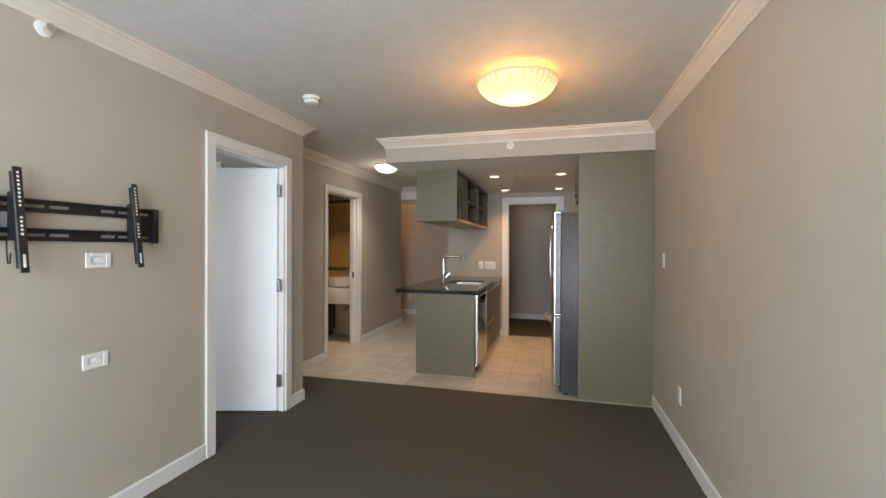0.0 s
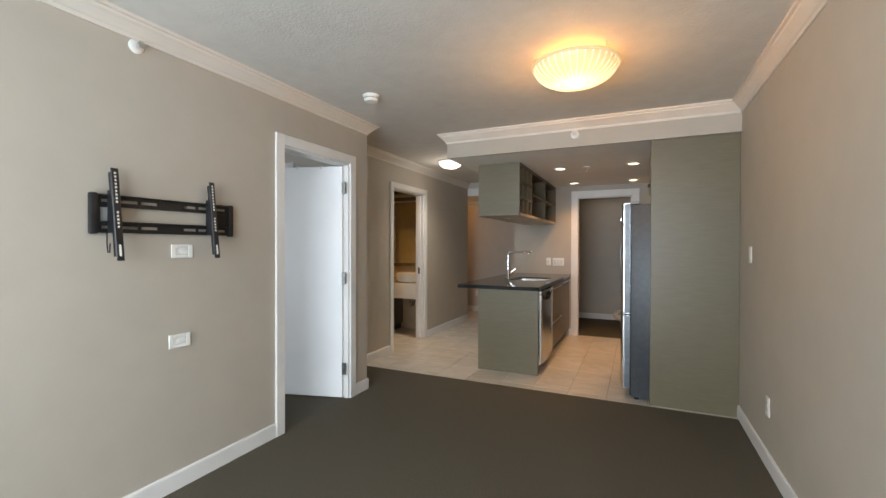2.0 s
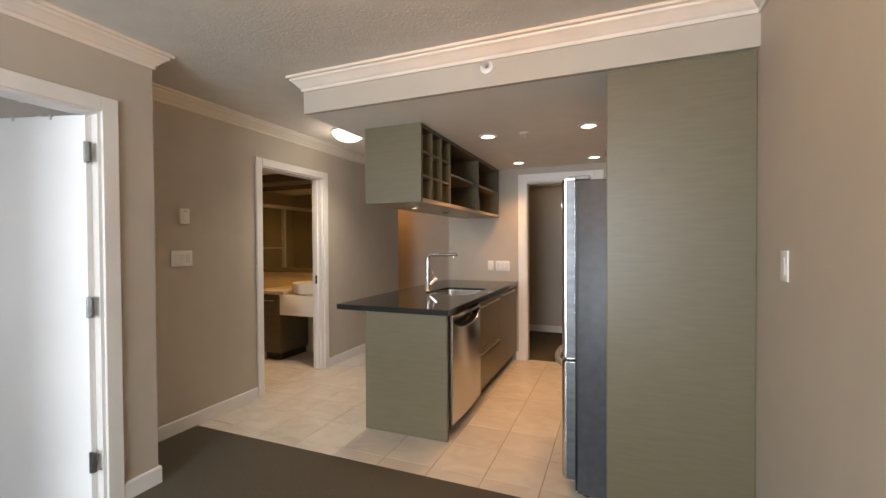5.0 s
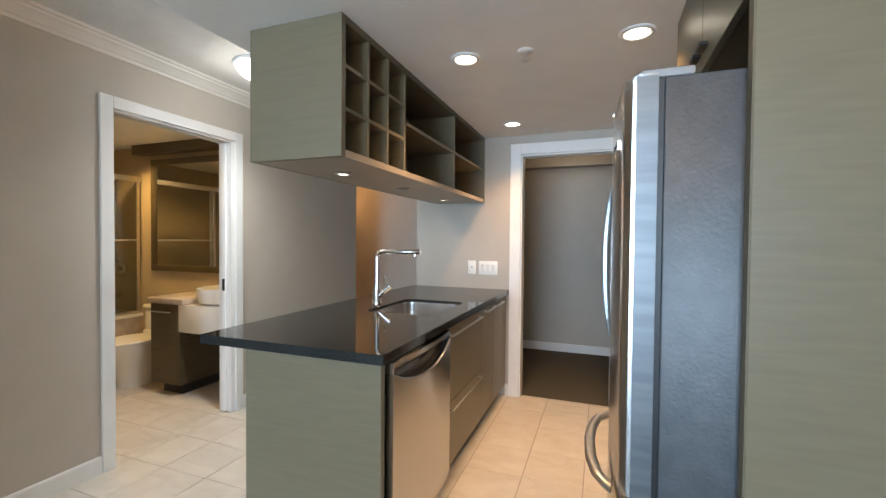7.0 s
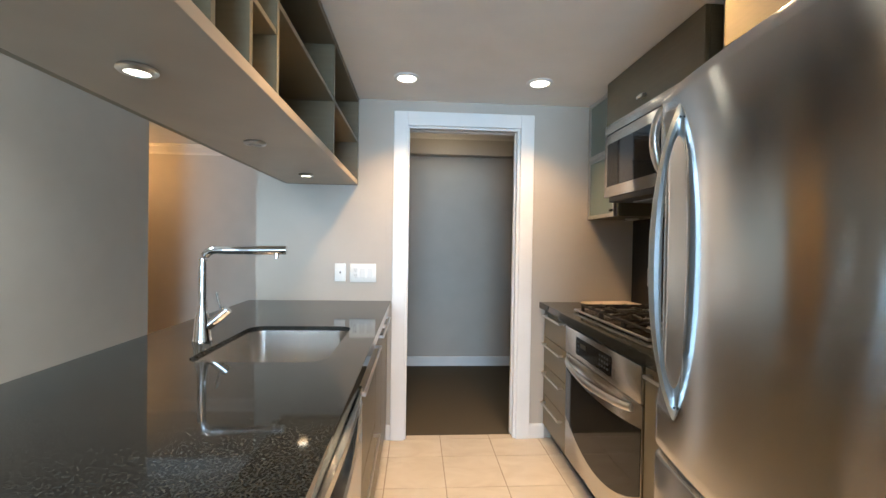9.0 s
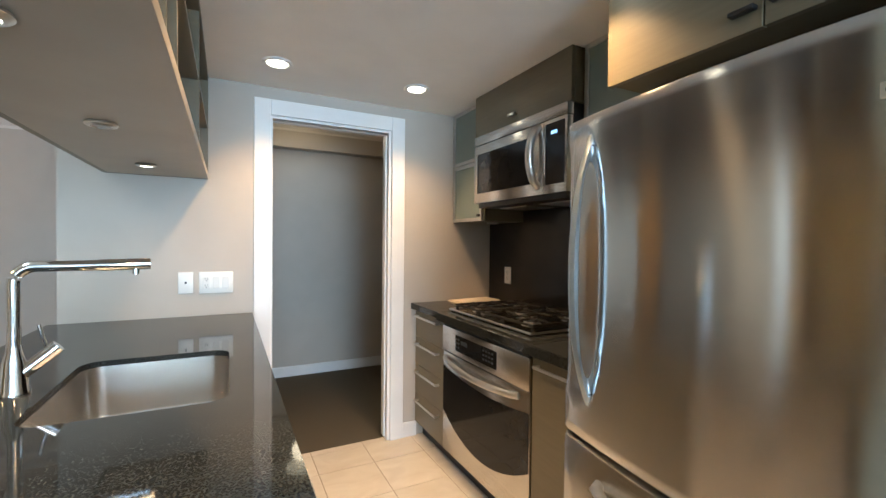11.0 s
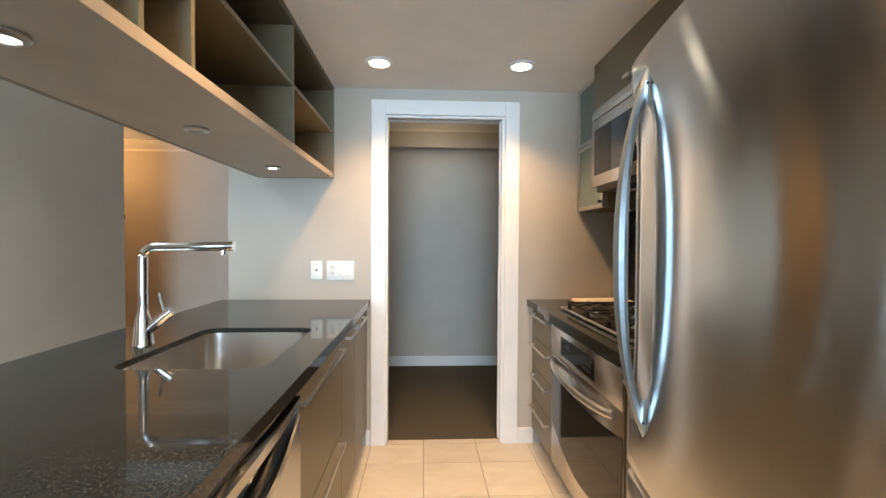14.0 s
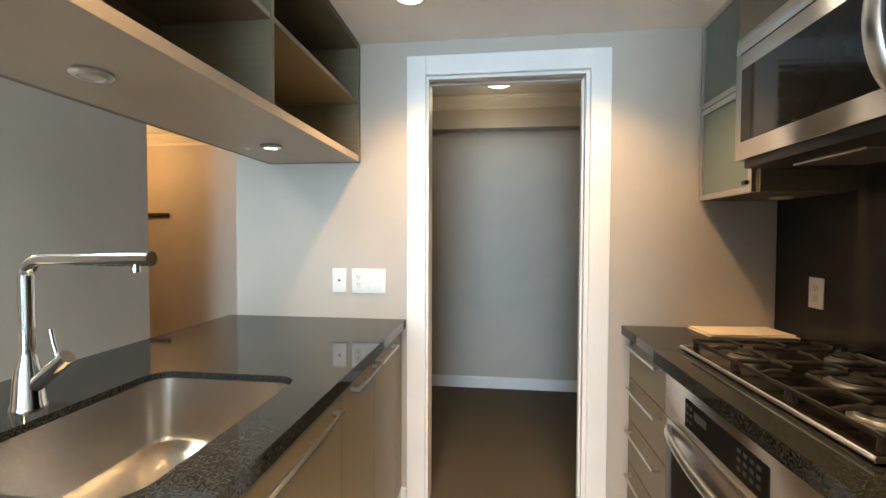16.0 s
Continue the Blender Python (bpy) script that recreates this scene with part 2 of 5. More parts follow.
def cyl(bm, p, q, r, r2=None, n=20):
    p, q = Vector(p), Vector(q)
    t = bmesh.new()
    bmesh.ops.create_cone(t, cap_ends=True, segments=n, radius1=r, radius2=r if r2 is None else r2, depth=(q - p).length)
    t.transform(Matrix.Translation((p + q) / 2) @ (q - p).to_track_quat("Z", "Y").to_matrix().to_4x4())
    absorb(bm, t)
    return bm


def lathe(bm, prof, place, n=32, axis=None):
    """A profile (radius, height) turned round an upright axis at place, or round the way given."""
    turn = Matrix.Translation(place) @ ((Vector(axis).to_track_quat("Z", "Y").to_matrix().to_4x4()) if axis else Matrix())
    rings = []
    for r, z in prof:
        rings.append([bm.verts.new(turn @ Vector((max(r, 1e-4) * math.cos(2 * math.pi * k / n), max(r, 1e-4) * math.sin(2 * math.pi * k / n), z))) for k in range(n)])
    for a, b in zip(rings, rings[1:]):
        for k in range(n):
            bm.faces.new((a[k], a[(k + 1) % n], b[(k + 1) % n], b[k]))
    bm.faces.new(rings[0][::-1])
    bm.faces.new(rings[-1])
    bmesh.ops.recalc_face_normals(bm, faces=bm.faces[:])
    return bm


def tube(bm, pts, r, n=12, flat=1.0, flat_axis=None, closed=False):
    """A round or flattened bar along points."""
    pts = [Vector(p) for p in pts]
    rings = []
    up = Vector(flat_axis) if flat_axis else None
    for i, p in enumerate(pts):
        if closed:
            d = pts[(i + 1) % len(pts)] - pts[i - 1]
        else:
            d = pts[min(i + 1, len(pts) - 1)] - pts[max(i - 1, 0)]
        d.normalize()
        ref = up or (Vector((0, 0, 1)) if abs(d.z) < 0.9 else Vector((1, 0, 0)))
        u = (ref - ref.dot(d) * d).normalized()
        v = d.cross(u)
        rings.append([bm.verts.new(p + u * (r * flat * math.cos(2 * math.pi * k / n)) + v * (r * math.sin(2 * math.pi * k / n))) for k in range(n)])
    m = len(rings)
    for i in range(m if closed else m - 1):
        a, b = rings[i], rings[(i + 1) % m]
        for k in range(n):
            bm.faces.new((a[k], a[(k + 1) % n], b[(k + 1) % n], b[k]))
    if not closed:
        bm.faces.new(rings[0][::-1])
        bm.faces.new(rings[-1])
    bmesh.ops.recalc_face_normals(bm, faces=bm.faces[:])
    return bm


def arc(centre, r, a0, a1, u, v, n=10):
    c, u, v = Vector(centre), Vector(u), Vector(v)
    return [c + u * (r * math.cos(radians(a0 + (a1 - a0) * i / n))) + v * (r * math.sin(radians(a0 + (a1 - a0) * i / n))) for i in range(n + 1)]


def moulding(bm, path, prof, closed=False):
    """A profile (out from the wall, height) swept along a plan line with the room on its left, mitred at corners."""
    pts = [Vector((x, y)) for x, y in path]
    n = len(pts)
    rings = []
    for i, p in enumerate(pts):
        d1 = (p - pts[i - 1]).normalized() if (i or closed) else None
        d2 = (pts[(i + 1) % n] - p).normalized() if (i < n - 1 or closed) else None
        d1, d2 = d1 or d2, d2 or d1
        n1, n2 = Vector((-d1.y, d1.x)), Vector((-d2.y, d2.x))
        m = (n1 + n2) / (1 + n1.dot(n2))
        rings.append([bm.verts.new((p.x + m.x * o, p.y + m.y * o, z)) for o, z in prof])
    k = len(prof)
    for i in range(n if closed else n - 1):
        a, b = rings[i], rings[(i + 1) % n]
        for j in range(k):
            bm.faces.new((a[j], a[(j + 1) % k], b[(j + 1) % k], b[j]))
    if not closed:
        bm.faces.new(rings[0])
        bm.faces.new(rings[-1][::-1])
    bmesh.ops.recalc_face_normals(bm, faces=bm.faces[:])
    return bm


def solid(name, bm, material, smooth=False):
    me = bpy.data.meshes.new(name)
    bm.to_mesh(me)
    bm.free()
    me.materials.append(material)
    if smooth:
        me.polygons.foreach_set("use_smooth", [True] * len(me.polygons))
        me.set_sharp_from_angle(angle=radians(35))
    return new(name, me)


def structure(name, bm, material, label="", smooth=False):
    return tagged(solid(name, bm, material, smooth), label, "", "", "structure")


def thing(name, place, label, category, group="", kind=""):
    ob = new(name)
    ob.empty_display_size = 0.1
    ob.matrix_world = Matrix.Translation(place)
    ob["base"] = list(place)
    return tagged(ob, label, category, group, kind)


def part(name, bm, material, parent, label="", smooth=True):
    """One mesh under a thing or a part; its points are given in the room's metres."""
    top = parent
    while top.parent:
        top = top.parent
    bm.transform(Matrix.Translation(-Vector(top["base"])) if "base" in top else Matrix())
    ob = solid(name, bm, material, smooth)
    ob.parent = parent
    return tagged(ob, label)


def letters(name, text, size, m, material, parent):
    curve = bpy.data.curves.new(name, "FONT")
    curve.body, curve.size, curve.extrude, curve.align_x, curve.align_y = text, size, 0.0006, "CENTER", "CENTER"
    tmp = bpy.data.objects.new(name, curve)
    scene.collection.objects.link(tmp)
    me = bpy.data.meshes.new_from_object(tmp.evaluated_get(bpy.context.evaluated_depsgraph_get()))
    bpy.data.objects.remove(tmp)
    bm = bmesh.new()
    bm.from_mesh(me)
    bm.transform(m)
    return part(name, bm, material, parent)

# ---------------------------------------------------------------- structure
XL, XR, XH = -1.970, 1.036, -2.478      # living room's left wall, right wall, hall wall
YS, YB, YE = -1.6, 3.895, 6.525           # window wall, beam, kitchen end wall
ZC, ZK = 2.445, 2.212                    # ceiling, dropped kitchen ceiling
YF, XW, ZE = 8.14, -4.2, 2.225                      # entry's far wall, west wall and lower ceiling

bm = cube(-5.3, 1.3, -1.8, 8.8, -0.20, -0.03)
structure("floor_slab", bm, M_GROUT, "concrete floor slab under carpet and tile")

bm = cube(XL - 0.12, XR, YS, YB, -0.03, 0.0)
box(bm, XH, XL - 0.12, 3.22, YB, -0.03, 0.0)
box(bm, -5.17, XL - 0.12, YS, 3.22, -0.03, 0.0)
structure("floor_carpet", bm, M_CARPET, "dark olive brown cut pile carpet")
seam = [(-2.06, 0.0), (-2.045, 0.0035), (-2.025, 0.006), (-2.005, 0.0035), (-1.985, 0.0)]
structure("trim_carpet_seam", prism(bmesh.new(), [(u, v - 0.002) for u, v in seam], "y", 2.264, 2.990), M_CARPET, "low ridge of a carpet seam in the doorway")
structure("floor_den_carpet", cube(-1.33, XR, YE + 0.06, 8.2, -0.03, 0.0), M_CARPET, "dark brown carpet in the den")

bm = cube(XL - 0.12, XR + 0.12, YS, 3.22, ZC, ZC + 0.12)
box(bm, XH - 0.12, XR + 0.12, 3.22, YB, ZC, ZC + 0.12)
box(bm, XH - 0.12, -1.435, YB, 7.135, ZC, ZC + 0.12)
box(bm, -1.33, XR + 0.12, YE, 8.4, ZC, ZC + 0.12)
box(bm, -5.3, XL - 0.12, YS, 3.10, ZC, ZC + 0.12)
structure("ceiling", bm, M_CEIL, "off-white sprayed texture ceiling")
structure("ceiling_entry", cube(XW, -1.45, 7.135, YF, ZE, ZC + 0.12), M_CEIL_K, "smooth dropped entry ceiling")
structure("ceiling_bathroom", cube(-5.2, XH - 0.12, 3.22, 6.07, 2.25, 2.46), M_CEIL_K, "bathroom ceiling")
bm = cube(-1.435, XR, YB + 0.03, YE, ZK, ZC + 0.1)
structure("ceiling_kitchen", bm, M_CEIL_K, "smooth dropped kitchen ceiling")
structure("beam", cube(-1.435, XR, YB, YB + 0.03, ZK, ZC), M_WALL, "beige painted face of the dropped ceiling")


def window_wall(name, x0, x1, a, b, z0, z1):
    bm = cube(x0, a, YS - 0.14, YS, 0, ZC)
    box(bm, b, x1, YS - 0.14, YS, 0, ZC)
    box(bm, a, b, YS - 0.14, YS, 0, z0)
    box(bm, a, b, YS - 0.14, YS, z1, ZC)
    return structure(name, bm, M_WALL, "beige painted window wall")


window_wall("wall_south", XL - 0.12, XR + 0.12, -1.75, 0.95, 0.3, 2.36)
window_wall("wall_south_bedroom", -5.3, XL - 0.12, -4.7, -2.5, 0.5, 2.3)
structure("wall_east", cube(XR, XR + 0.12, YS, 8.4, 0, ZC), M_WALL, "warm beige painted wall")
bm = cube(XL - 0.12, XL, YS, 2.242, 0, ZC)
box(bm, XL - 0.12, XL, 3.011, 3.27, 0, ZC)
box(bm, XL - 0.12, XL, 2.242, 3.011, 2.047, ZC)
structure("wall_west", bm, M_WALL, "warm beige painted wall with a doorway")
bm = cube(-3.68, XL - 0.12, 3.10, 3.22, 2.06, ZC)
box(bm, -2.75, XL - 0.12, 3.10, 3.22, 0, 2.06)
box(bm, XH, XL - 0.12, 3.22, 3.27, 0, ZC)
box(bm, -5.3, -3.68, 3.10, 3.22, 0, ZC)
structure("wall_bedroom_north", bm, M_WALL, "beige painted wall with a doorway")
structure("wall_bedroom_west", cube(-5.3, -5.17, YS, 3.10, 0, ZC), M_WALL, "beige painted wall")
bm = cube(XH - 0.12, XH, 3.27, 4.552, 0, ZC)
box(bm, XH - 0.12, XH, 5.425, 7.135, 0, ZC)
box(bm, XH - 0.12, XH, 4.552, 5.425, 2.068, ZC)
structure("wall_hall", bm, M_WALL, "warm beige painted hall wall with a doorway")
structure("wall_hall_return", cube(XW, XH - 0.12, 7.015, 7.135, 0, ZC), M_WALL, "beige painted wall")
structure("wall_entry_west", cube(XW - 0.12, XW, 7.015, YF + 0.12, 0, ZC), M_WALL, "beige painted wall")
structure("wall_entry_north", cube(XW, -1.33, YF, YF + 0.12, 0, ZC), M_WALL, "beige painted wall in warm lamplight")
bm = cube(-1.45, -0.500, YE, YE + 0.12, 0, ZC)
box(bm, 0.251, XR, YE, YE + 0.12, 0, ZC)
box(bm, -0.500, 0.251, YE, YE + 0.12, 2.056, ZC)
box(bm, -1.45, -1.33, YE + 0.12, 8.4, 0, ZC)
structure("wall_north", bm, M_WALL, "pale beige painted kitchen end wall with a doorway")
bm = cube(-1.33, XR, 8.2, 8.32, 0, ZC)
structure("wall_den", bm, M_WALL, "beige painted den wall")
structure("beam_den", cube(-1.33, XR, 8.08, 8.2, 2.200, ZC), M_WALL, "painted bulkhead along the den wall")
# Wall tan shifted toward yellow, with the warm lamplight put into the colour.
M_BATH = mat("bathroom_wall_lamp_tint", (0.44, 0.36, 0.24), (0.47, 0.39, 0.27), (5, 5, 5), 0.5, bump=0.1, bump_scale=160)
structure("wall_bathroom_north", cube(-5.2, XH - 0.12, 5.95, 6.07, 0, 2.46), M_BATH, "beige bathroom wall behind the mirror")
structure("wall_bathroom_west", cube(-5.2, -5.05, 3.22, 5.95, 0, 2.46), M_BATH, "beige shower wall")
structure("wall_closet_north", cube(-5.05, XH - 0.12, 3.90, 3.98, 0, 2.25), M_BATH, "painted wall between closet and bathroom")
structure("ground", cube(-60, 60, -80, -1.74, -3.3, -3.0), M_OUTDOOR, "grey paved ground outside")

CROWN = [(o, ZC - d) for o, d in ((0.0, 0.092), (0.010, 0.092), (0.012, 0.074), (0.020, 0.068), (0.030, 0.056), (0.048, 0.038), (0.060, 0.029), (0.063, 0.018), (0.078, 0.015), (0.078, 0.0), (0.0, 0.0))]
loop = [(XR, YS), (XR, YB), (-1.435, YB), (-1.435, YE), (-1.45, YE + 0.01), (-1.45, 7.135), (XH, 7.135), (XH, 3.27), (XL, 3.27), (XL, YS)]
structure("trim_crown", moulding(bmesh.new(), loop, CROWN, True), M_CROWN, "cream stepped crown moulding")
structure("trim_crown_entry", moulding(bmesh.new(), [(-1.45, 7.137), (-1.45, YF), (XW, YF), (XW, 7.137)], [(o, z - ZC + ZE) for o, z in CROWN]), M_CROWN, "cream crown moulding")
structure("trim_crown_den", moulding(bmesh.new(), [(XR, YE + 0.12), (XR, 8.08), (-1.33, 8.08), (-1.33, YE + 0.12)], CROWN), M_CROWN, "cream crown moulding")
structure("trim_crown_bedroom", moulding(bmesh.new(), [(XL - 0.12, YS), (XL - 0.12, 3.10), (-5.17, 3.10), (-5.17, YS)], CROWN), M_CROWN, "cream crown moulding")
BASE = [(0.0, 0.001), (0.013, 0.001), (0.013, 0.088), (0.009, 0.098), (0.0, 0.098)]
for run in ([(XR, YS), (XR, 3.925)], [(XH, 4.488), (XH, 3.27), (XL, 3.27), (XL, 3.078)], [(XL, 2.174), (XL, YS), (XR - 0.014, YS)],
            [(-1.45, YE + 0.0), (-1.45, YF), (XW, YF), (XW, 7.135), (XH, 7.135), (XH, 5.489)],
            [(XR, 6.66), (XR, 8.2), (-1.33, 8.2), (-1.33, 6.66)], [(0.436, YE), (0.336, YE)], [(-0.586, YE), (-0.612, YE)],
            [(-2.68, 3.10), (-5.17, 3.10), (-5.17, YS), (XL - 0.12, YS), (XL - 0.12, 2.14)][1:]):
    structure("baseboard", moulding(bmesh.new(), run, BASE), M_TRIM, "white painted baseboard")


def casing_x(bm, x, side, y0, y1, z, w, d=0.018):
    """Flat casing round an opening in a wall across x; side is the way it stands proud."""
    a, b = sorted((x, x + side * d))
    box(bm, a, b, y0 - w, y0 + 0.004, 0.0, z + w, 0.003, 1)
    box(bm, a, b, y1 - 0.004, y1 + w, 0.0, z + w, 0.003, 1)
    box(bm, a, b, y0 + 0.004, y1 - 0.004, z - 0.004, z + w, 0.003, 1)
    return bm


def casing_y(bm, y, side, x0, x1, z, w, d=0.018):
    a, b = sorted((y, y + side * d))
    box(bm, x0 - w, x0 + 0.004, a, b, 0.0, z + w, 0.003, 1)
    box(bm, x1 - 0.004, x1 + w, a, b, 0.0, z + w, 0.003, 1)
    box(bm, x0 + 0.004, x1 - 0.004, a, b, z - 0.004, z + w, 0.003, 1)
    return bm


def jamb_x(bm, xa, xb, y0, y1, z, t=0.018):
    box(bm, xa, xb, y0, y0 + t, 0, z)
    box(bm, xa, xb, y1 - t, y1, 0, z)
    box(bm, xa, xb, y0 + t, y1 - t, z - t, z)
    return bm


# bedroom door, standing open into the bedroom
d1 = thing("door_1", (XL - 0.06, 2.615, 0), "open white flush bedroom door in a white casing", "", "", "structure")
part("casing", casing_x(bmesh.new(), XL, 1, 2.244, 3.009, 2.045, 0.072), M_TRIM, d1)
part("casing", casing_x(bmesh.new(), XL - 0.12, -1, 2.244, 3.009, 2.045, 0.072), M_TRIM, d1)
part("jamb", jamb_x(bmesh.new(), XL - 0.119, XL - 0.001, 2.243, 3.010, 2.046), M_TRIM, d1)
OPEN = pose(-2.012, 2.982, 0, 0, 0, 15.5)


def leaf_part(name, bm, m, parent, label=""):
    bm.transform(OPEN)
    return part(name, bm, m, parent, label)


leaf = leaf_part("leaf", cube(-0.775, -0.006, -0.020, 0.018, 0.012, 2.020, 0.002, 1), M_DOOR, d1, "white painted flush door leaf")
for z in (0.265, 1.05, 1.83):
    h = cube(-0.004, 0.030, -0.036, -0.021, z - 0.05, z + 0.05, 0.002, 1)
    cyl(h, (0.004, -0.030, z - 0.052), (0.004, -0.030, z + 0.052), 0.008, n=10)
    leaf_part("hinge", h, M_HINGE, d1, "steel butt hinge")
for side in (-1, 1):
    hb = cyl(bmesh.new(), (-0.715, 0.0 + side * 0.019, 0.93), (-0.715, side * 0.028, 0.93), 0.027, n=24)
    cyl(hb, (-0.715, side * 0.026, 0.93), (-0.715, side * 0.058, 0.93), 0.010, n=14)
    tube(hb, [(-0.725, side * 0.056, 0.93), (-0.69, side * 0.058, 0.93), (-0.64, side * 0.056, 0.927), (-0.605, side * 0.050, 0.924)], 0.010, 12)
    leaf_part("handle", hb, M_CHROME, leaf, "chrome lever handle")
for x in (-0.42, -0.20):
    leaf_part("hook", cube(x - 0.006, x + 0.006, -0.024, 0.022, 2.000, 2.027, 0.001, 1), M_SATIN, leaf, "small metal over-door hook")

# inner bedroom doorway
d4 = thing("door_4", (-3.215, 3.16, 0), "white cased doorway off the bedroom", "", "", "structure")
part("casing", casing_y(bmesh.new(), 3.10, -1, -3.678, -2.752, 2.058, 0.07), M_TRIM, d4)
bm = cube(-3.68, -3.662, 3.101, 3.219, 0, 2.06)
box(bm, -2.768, -2.75, 3.101, 3.219, 0, 2.06)
box(bm, -3.662, -2.768, 3.101, 3.219, 2.042, 2.06)
part("jamb", bm, M_TRIM, d4)
part("strike_plate", cube(-3.663, -3.659, 3.14, 3.17, 0.94, 1.0, 0.001, 1), M_BLACK_M, d4)

# bathroom pocket doorway
d2 = thing("door_2", (XH - 0.06, 5.015, 0), "white cased bathroom doorway with a pocket door slid away", "", "", "structure")
part("casing", casing_x(bmesh.new(), XH, 1, 4.554, 5.423, 2.066, 0.064), M_TRIM, d2)
part("casing", casing_x(bmesh.new(), XH - 0.12, -1, 4.554, 5.423, 2.066, 0.064), M_TRIM, d2)
bm = cube(XH - 0.119, XH - 0.001, 4.553, 4.570, 0, 2.067)
for a, b in ((XH - 0.119, XH - 0.08), (XH - 0.04, XH - 0.001)):
    box(bm, a, b, 5.388, 5.424, 0, 2.067)
    box(bm, a, b, 4.570, 5.388, 2.049, 2.067)
part("jamb", bm, M_TRIM, d2)
part("door_edge", cube(XH - 0.078, XH - 0.042, 5.373, 5.421, 0.008, 2.048, 0.002, 1), M_DOOR, d2, "white edge of the slid-away pocket door")
part("strike_plate", cube(XH - 0.072, XH - 0.048, 5.370, 5.374, 0.93, 1.02, 0.001, 1), M_BLACK_M, d2, "dark metal latch plate")

# den doorway
d3 = thing("door_3", (-0.123, YE + 0.06, 0), "white cased kitchen doorway with a pocket door slid away", "", "", "structure")
part("casing", casing_y(bmesh.new(), YE, -1, -0.498, 0.249, 2.054, 0.086), M_TRIM, d3)
bm = cube(-0.499, -0.483, YE + 0.001, YE + 0.119, 0, 2.055)
for a, b in ((YE + 0.001, YE + 0.04), (YE + 0.08, YE + 0.119)):
    box(bm, 0.228, 0.250, a, b, 0, 2.055)
    box(bm, -0.483, 0.228, a, b, 2.036, 2.055)
part("jamb", bm, M_TRIM, d3)
part("door_edge", cube(0.220, 0.249, YE + 0.042, YE + 0.078, 0.008, 2.03, 0.002, 1), M_DOOR, d3, "white edge of the slid-away pocket door")
part("latch", cube(0.217, 0.222, YE + 0.05, YE + 0.07, 0.93, 1.0, 0.001, 1), M_SATIN, d3)
part("casing", casing_y(bmesh.new(), YE + 0.12, 1, -0.498, 0.249, 2.054, 0.086), M_TRIM, d3)

for name, a, b, z0, z1 in (("window_1", -1.75, 0.95, 0.3, 2.36), ("window_2", -4.7, -2.5, 0.5, 2.3)):
    w = thing(name, ((a + b) / 2, YS - 0.07, z0), "large white framed window", "", "", "structure")
    bm = cube(a, b, YS - 0.12, YS - 0.04, z0, z0 + 0.05)
    box(bm, a, b, YS - 0.12, YS - 0.04, z1 - 0.05, z1)
    for x in (a, (a + b) / 2 - 0.025, b - 0.05):
        box(bm, x, x + 0.05, YS - 0.12, YS - 0.04, z0 + 0.05, z1 - 0.05)
    part("window_frame", bm, M_TRIM, w)
    for x0, x1 in ((a + 0.05, (a + b) / 2 - 0.025), ((a + b) / 2 + 0.025, b - 0.05)):
        part("pane", cube(x0, x1, YS - 0.09, YS - 0.084, z0 + 0.05, z1 - 0.05), M_CLEAR, w).visible_shadow = False
    part("window_sill", cube(a - 0.03, b + 0.03, YS - 0.02, YS + 0.06, z0 - 0.03, z0, 0.004), M_TRIM, w)

# ---------------------------------------------------------------- kitchen: peninsula
PF = -0.610     # cabinet fronts
pen = thing("peninsula_cabinet", (-0.94, 5.43, 0), "olive oak laminate peninsula with a plain end panel", "cabinet")
part("end_panel", cube(-1.256, PF, 4.325, 4.355, 0.0, 0.8705, 0.0015, 1), M_WOOD, pen, "olive oak laminate end panel")
part("back_panel", cube(-1.256, -1.236, 4.355, 6.523, 0.0, 0.8705, 0.0015, 1), M_WOOD, pen)
part("plinth", cube(-1.236, PF - 0.06, 4.356, 6.523, 0.001, 0.095), M_BLACK_M, pen, "dark recessed plinth")
part("partition", cube(-1.236, PF - 0.022, 5.012, 5.03, 0.096, 0.870), M_WOOD_IN, pen)
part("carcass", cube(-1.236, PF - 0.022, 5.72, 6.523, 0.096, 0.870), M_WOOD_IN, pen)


def bar_handle_y(x, y0, y1, z, side):
    """A flat square bar on two posts, along y, standing off to side."""
    bm = cube(x + side * 0.028 - 0.004, x + side * 0.028 + 0.004, y0, y1, z - 0.006, z + 0.006, 0.0012, 1)
    for y in (y0 + 0.004, y1 - 0.014):
        box(bm, min(x, x + side * 0.026), max(x, x + side * 0.026), y, y + 0.010, z - 0.006, z + 0.006, 0.0008, 1)
    return bm


def front_x(name, parent, x, side, y0, y1, z0, z1, handle=None, m=None):
    d = part(name, cube(min(x, x - side * 0.02), max(x, x - side * 0.02), y0, y1, z0, z1, 0.0015, 1), m or M_WOOD, parent)
    if handle:
        part("handle", bar_handle_y(x, *handle, side), M_SATIN, d, "satin metal bar handle")
    return d


part("filler", cube(PF - 0.02, PF, 6.388, 6.521, 0.100, 0.862, 0.0015, 1), M_WOOD, pen, "olive oak filler strip")
sink_unit = thing("sink_cabinet", (-0.9, 5.43, 0.09), "olive oak sink base with two wide drawer fronts", "cabinet", "base cabinets")
front_x("drawer", sink_unit, PF, 1, 5.034, 5.716, 0.452, 0.862, (5.055, 5.662, 0.822))
front_x("drawer", sink_unit, PF, 1, 5.034, 5.716, 0.100, 0.448, (5.055, 5.662, 0.424))
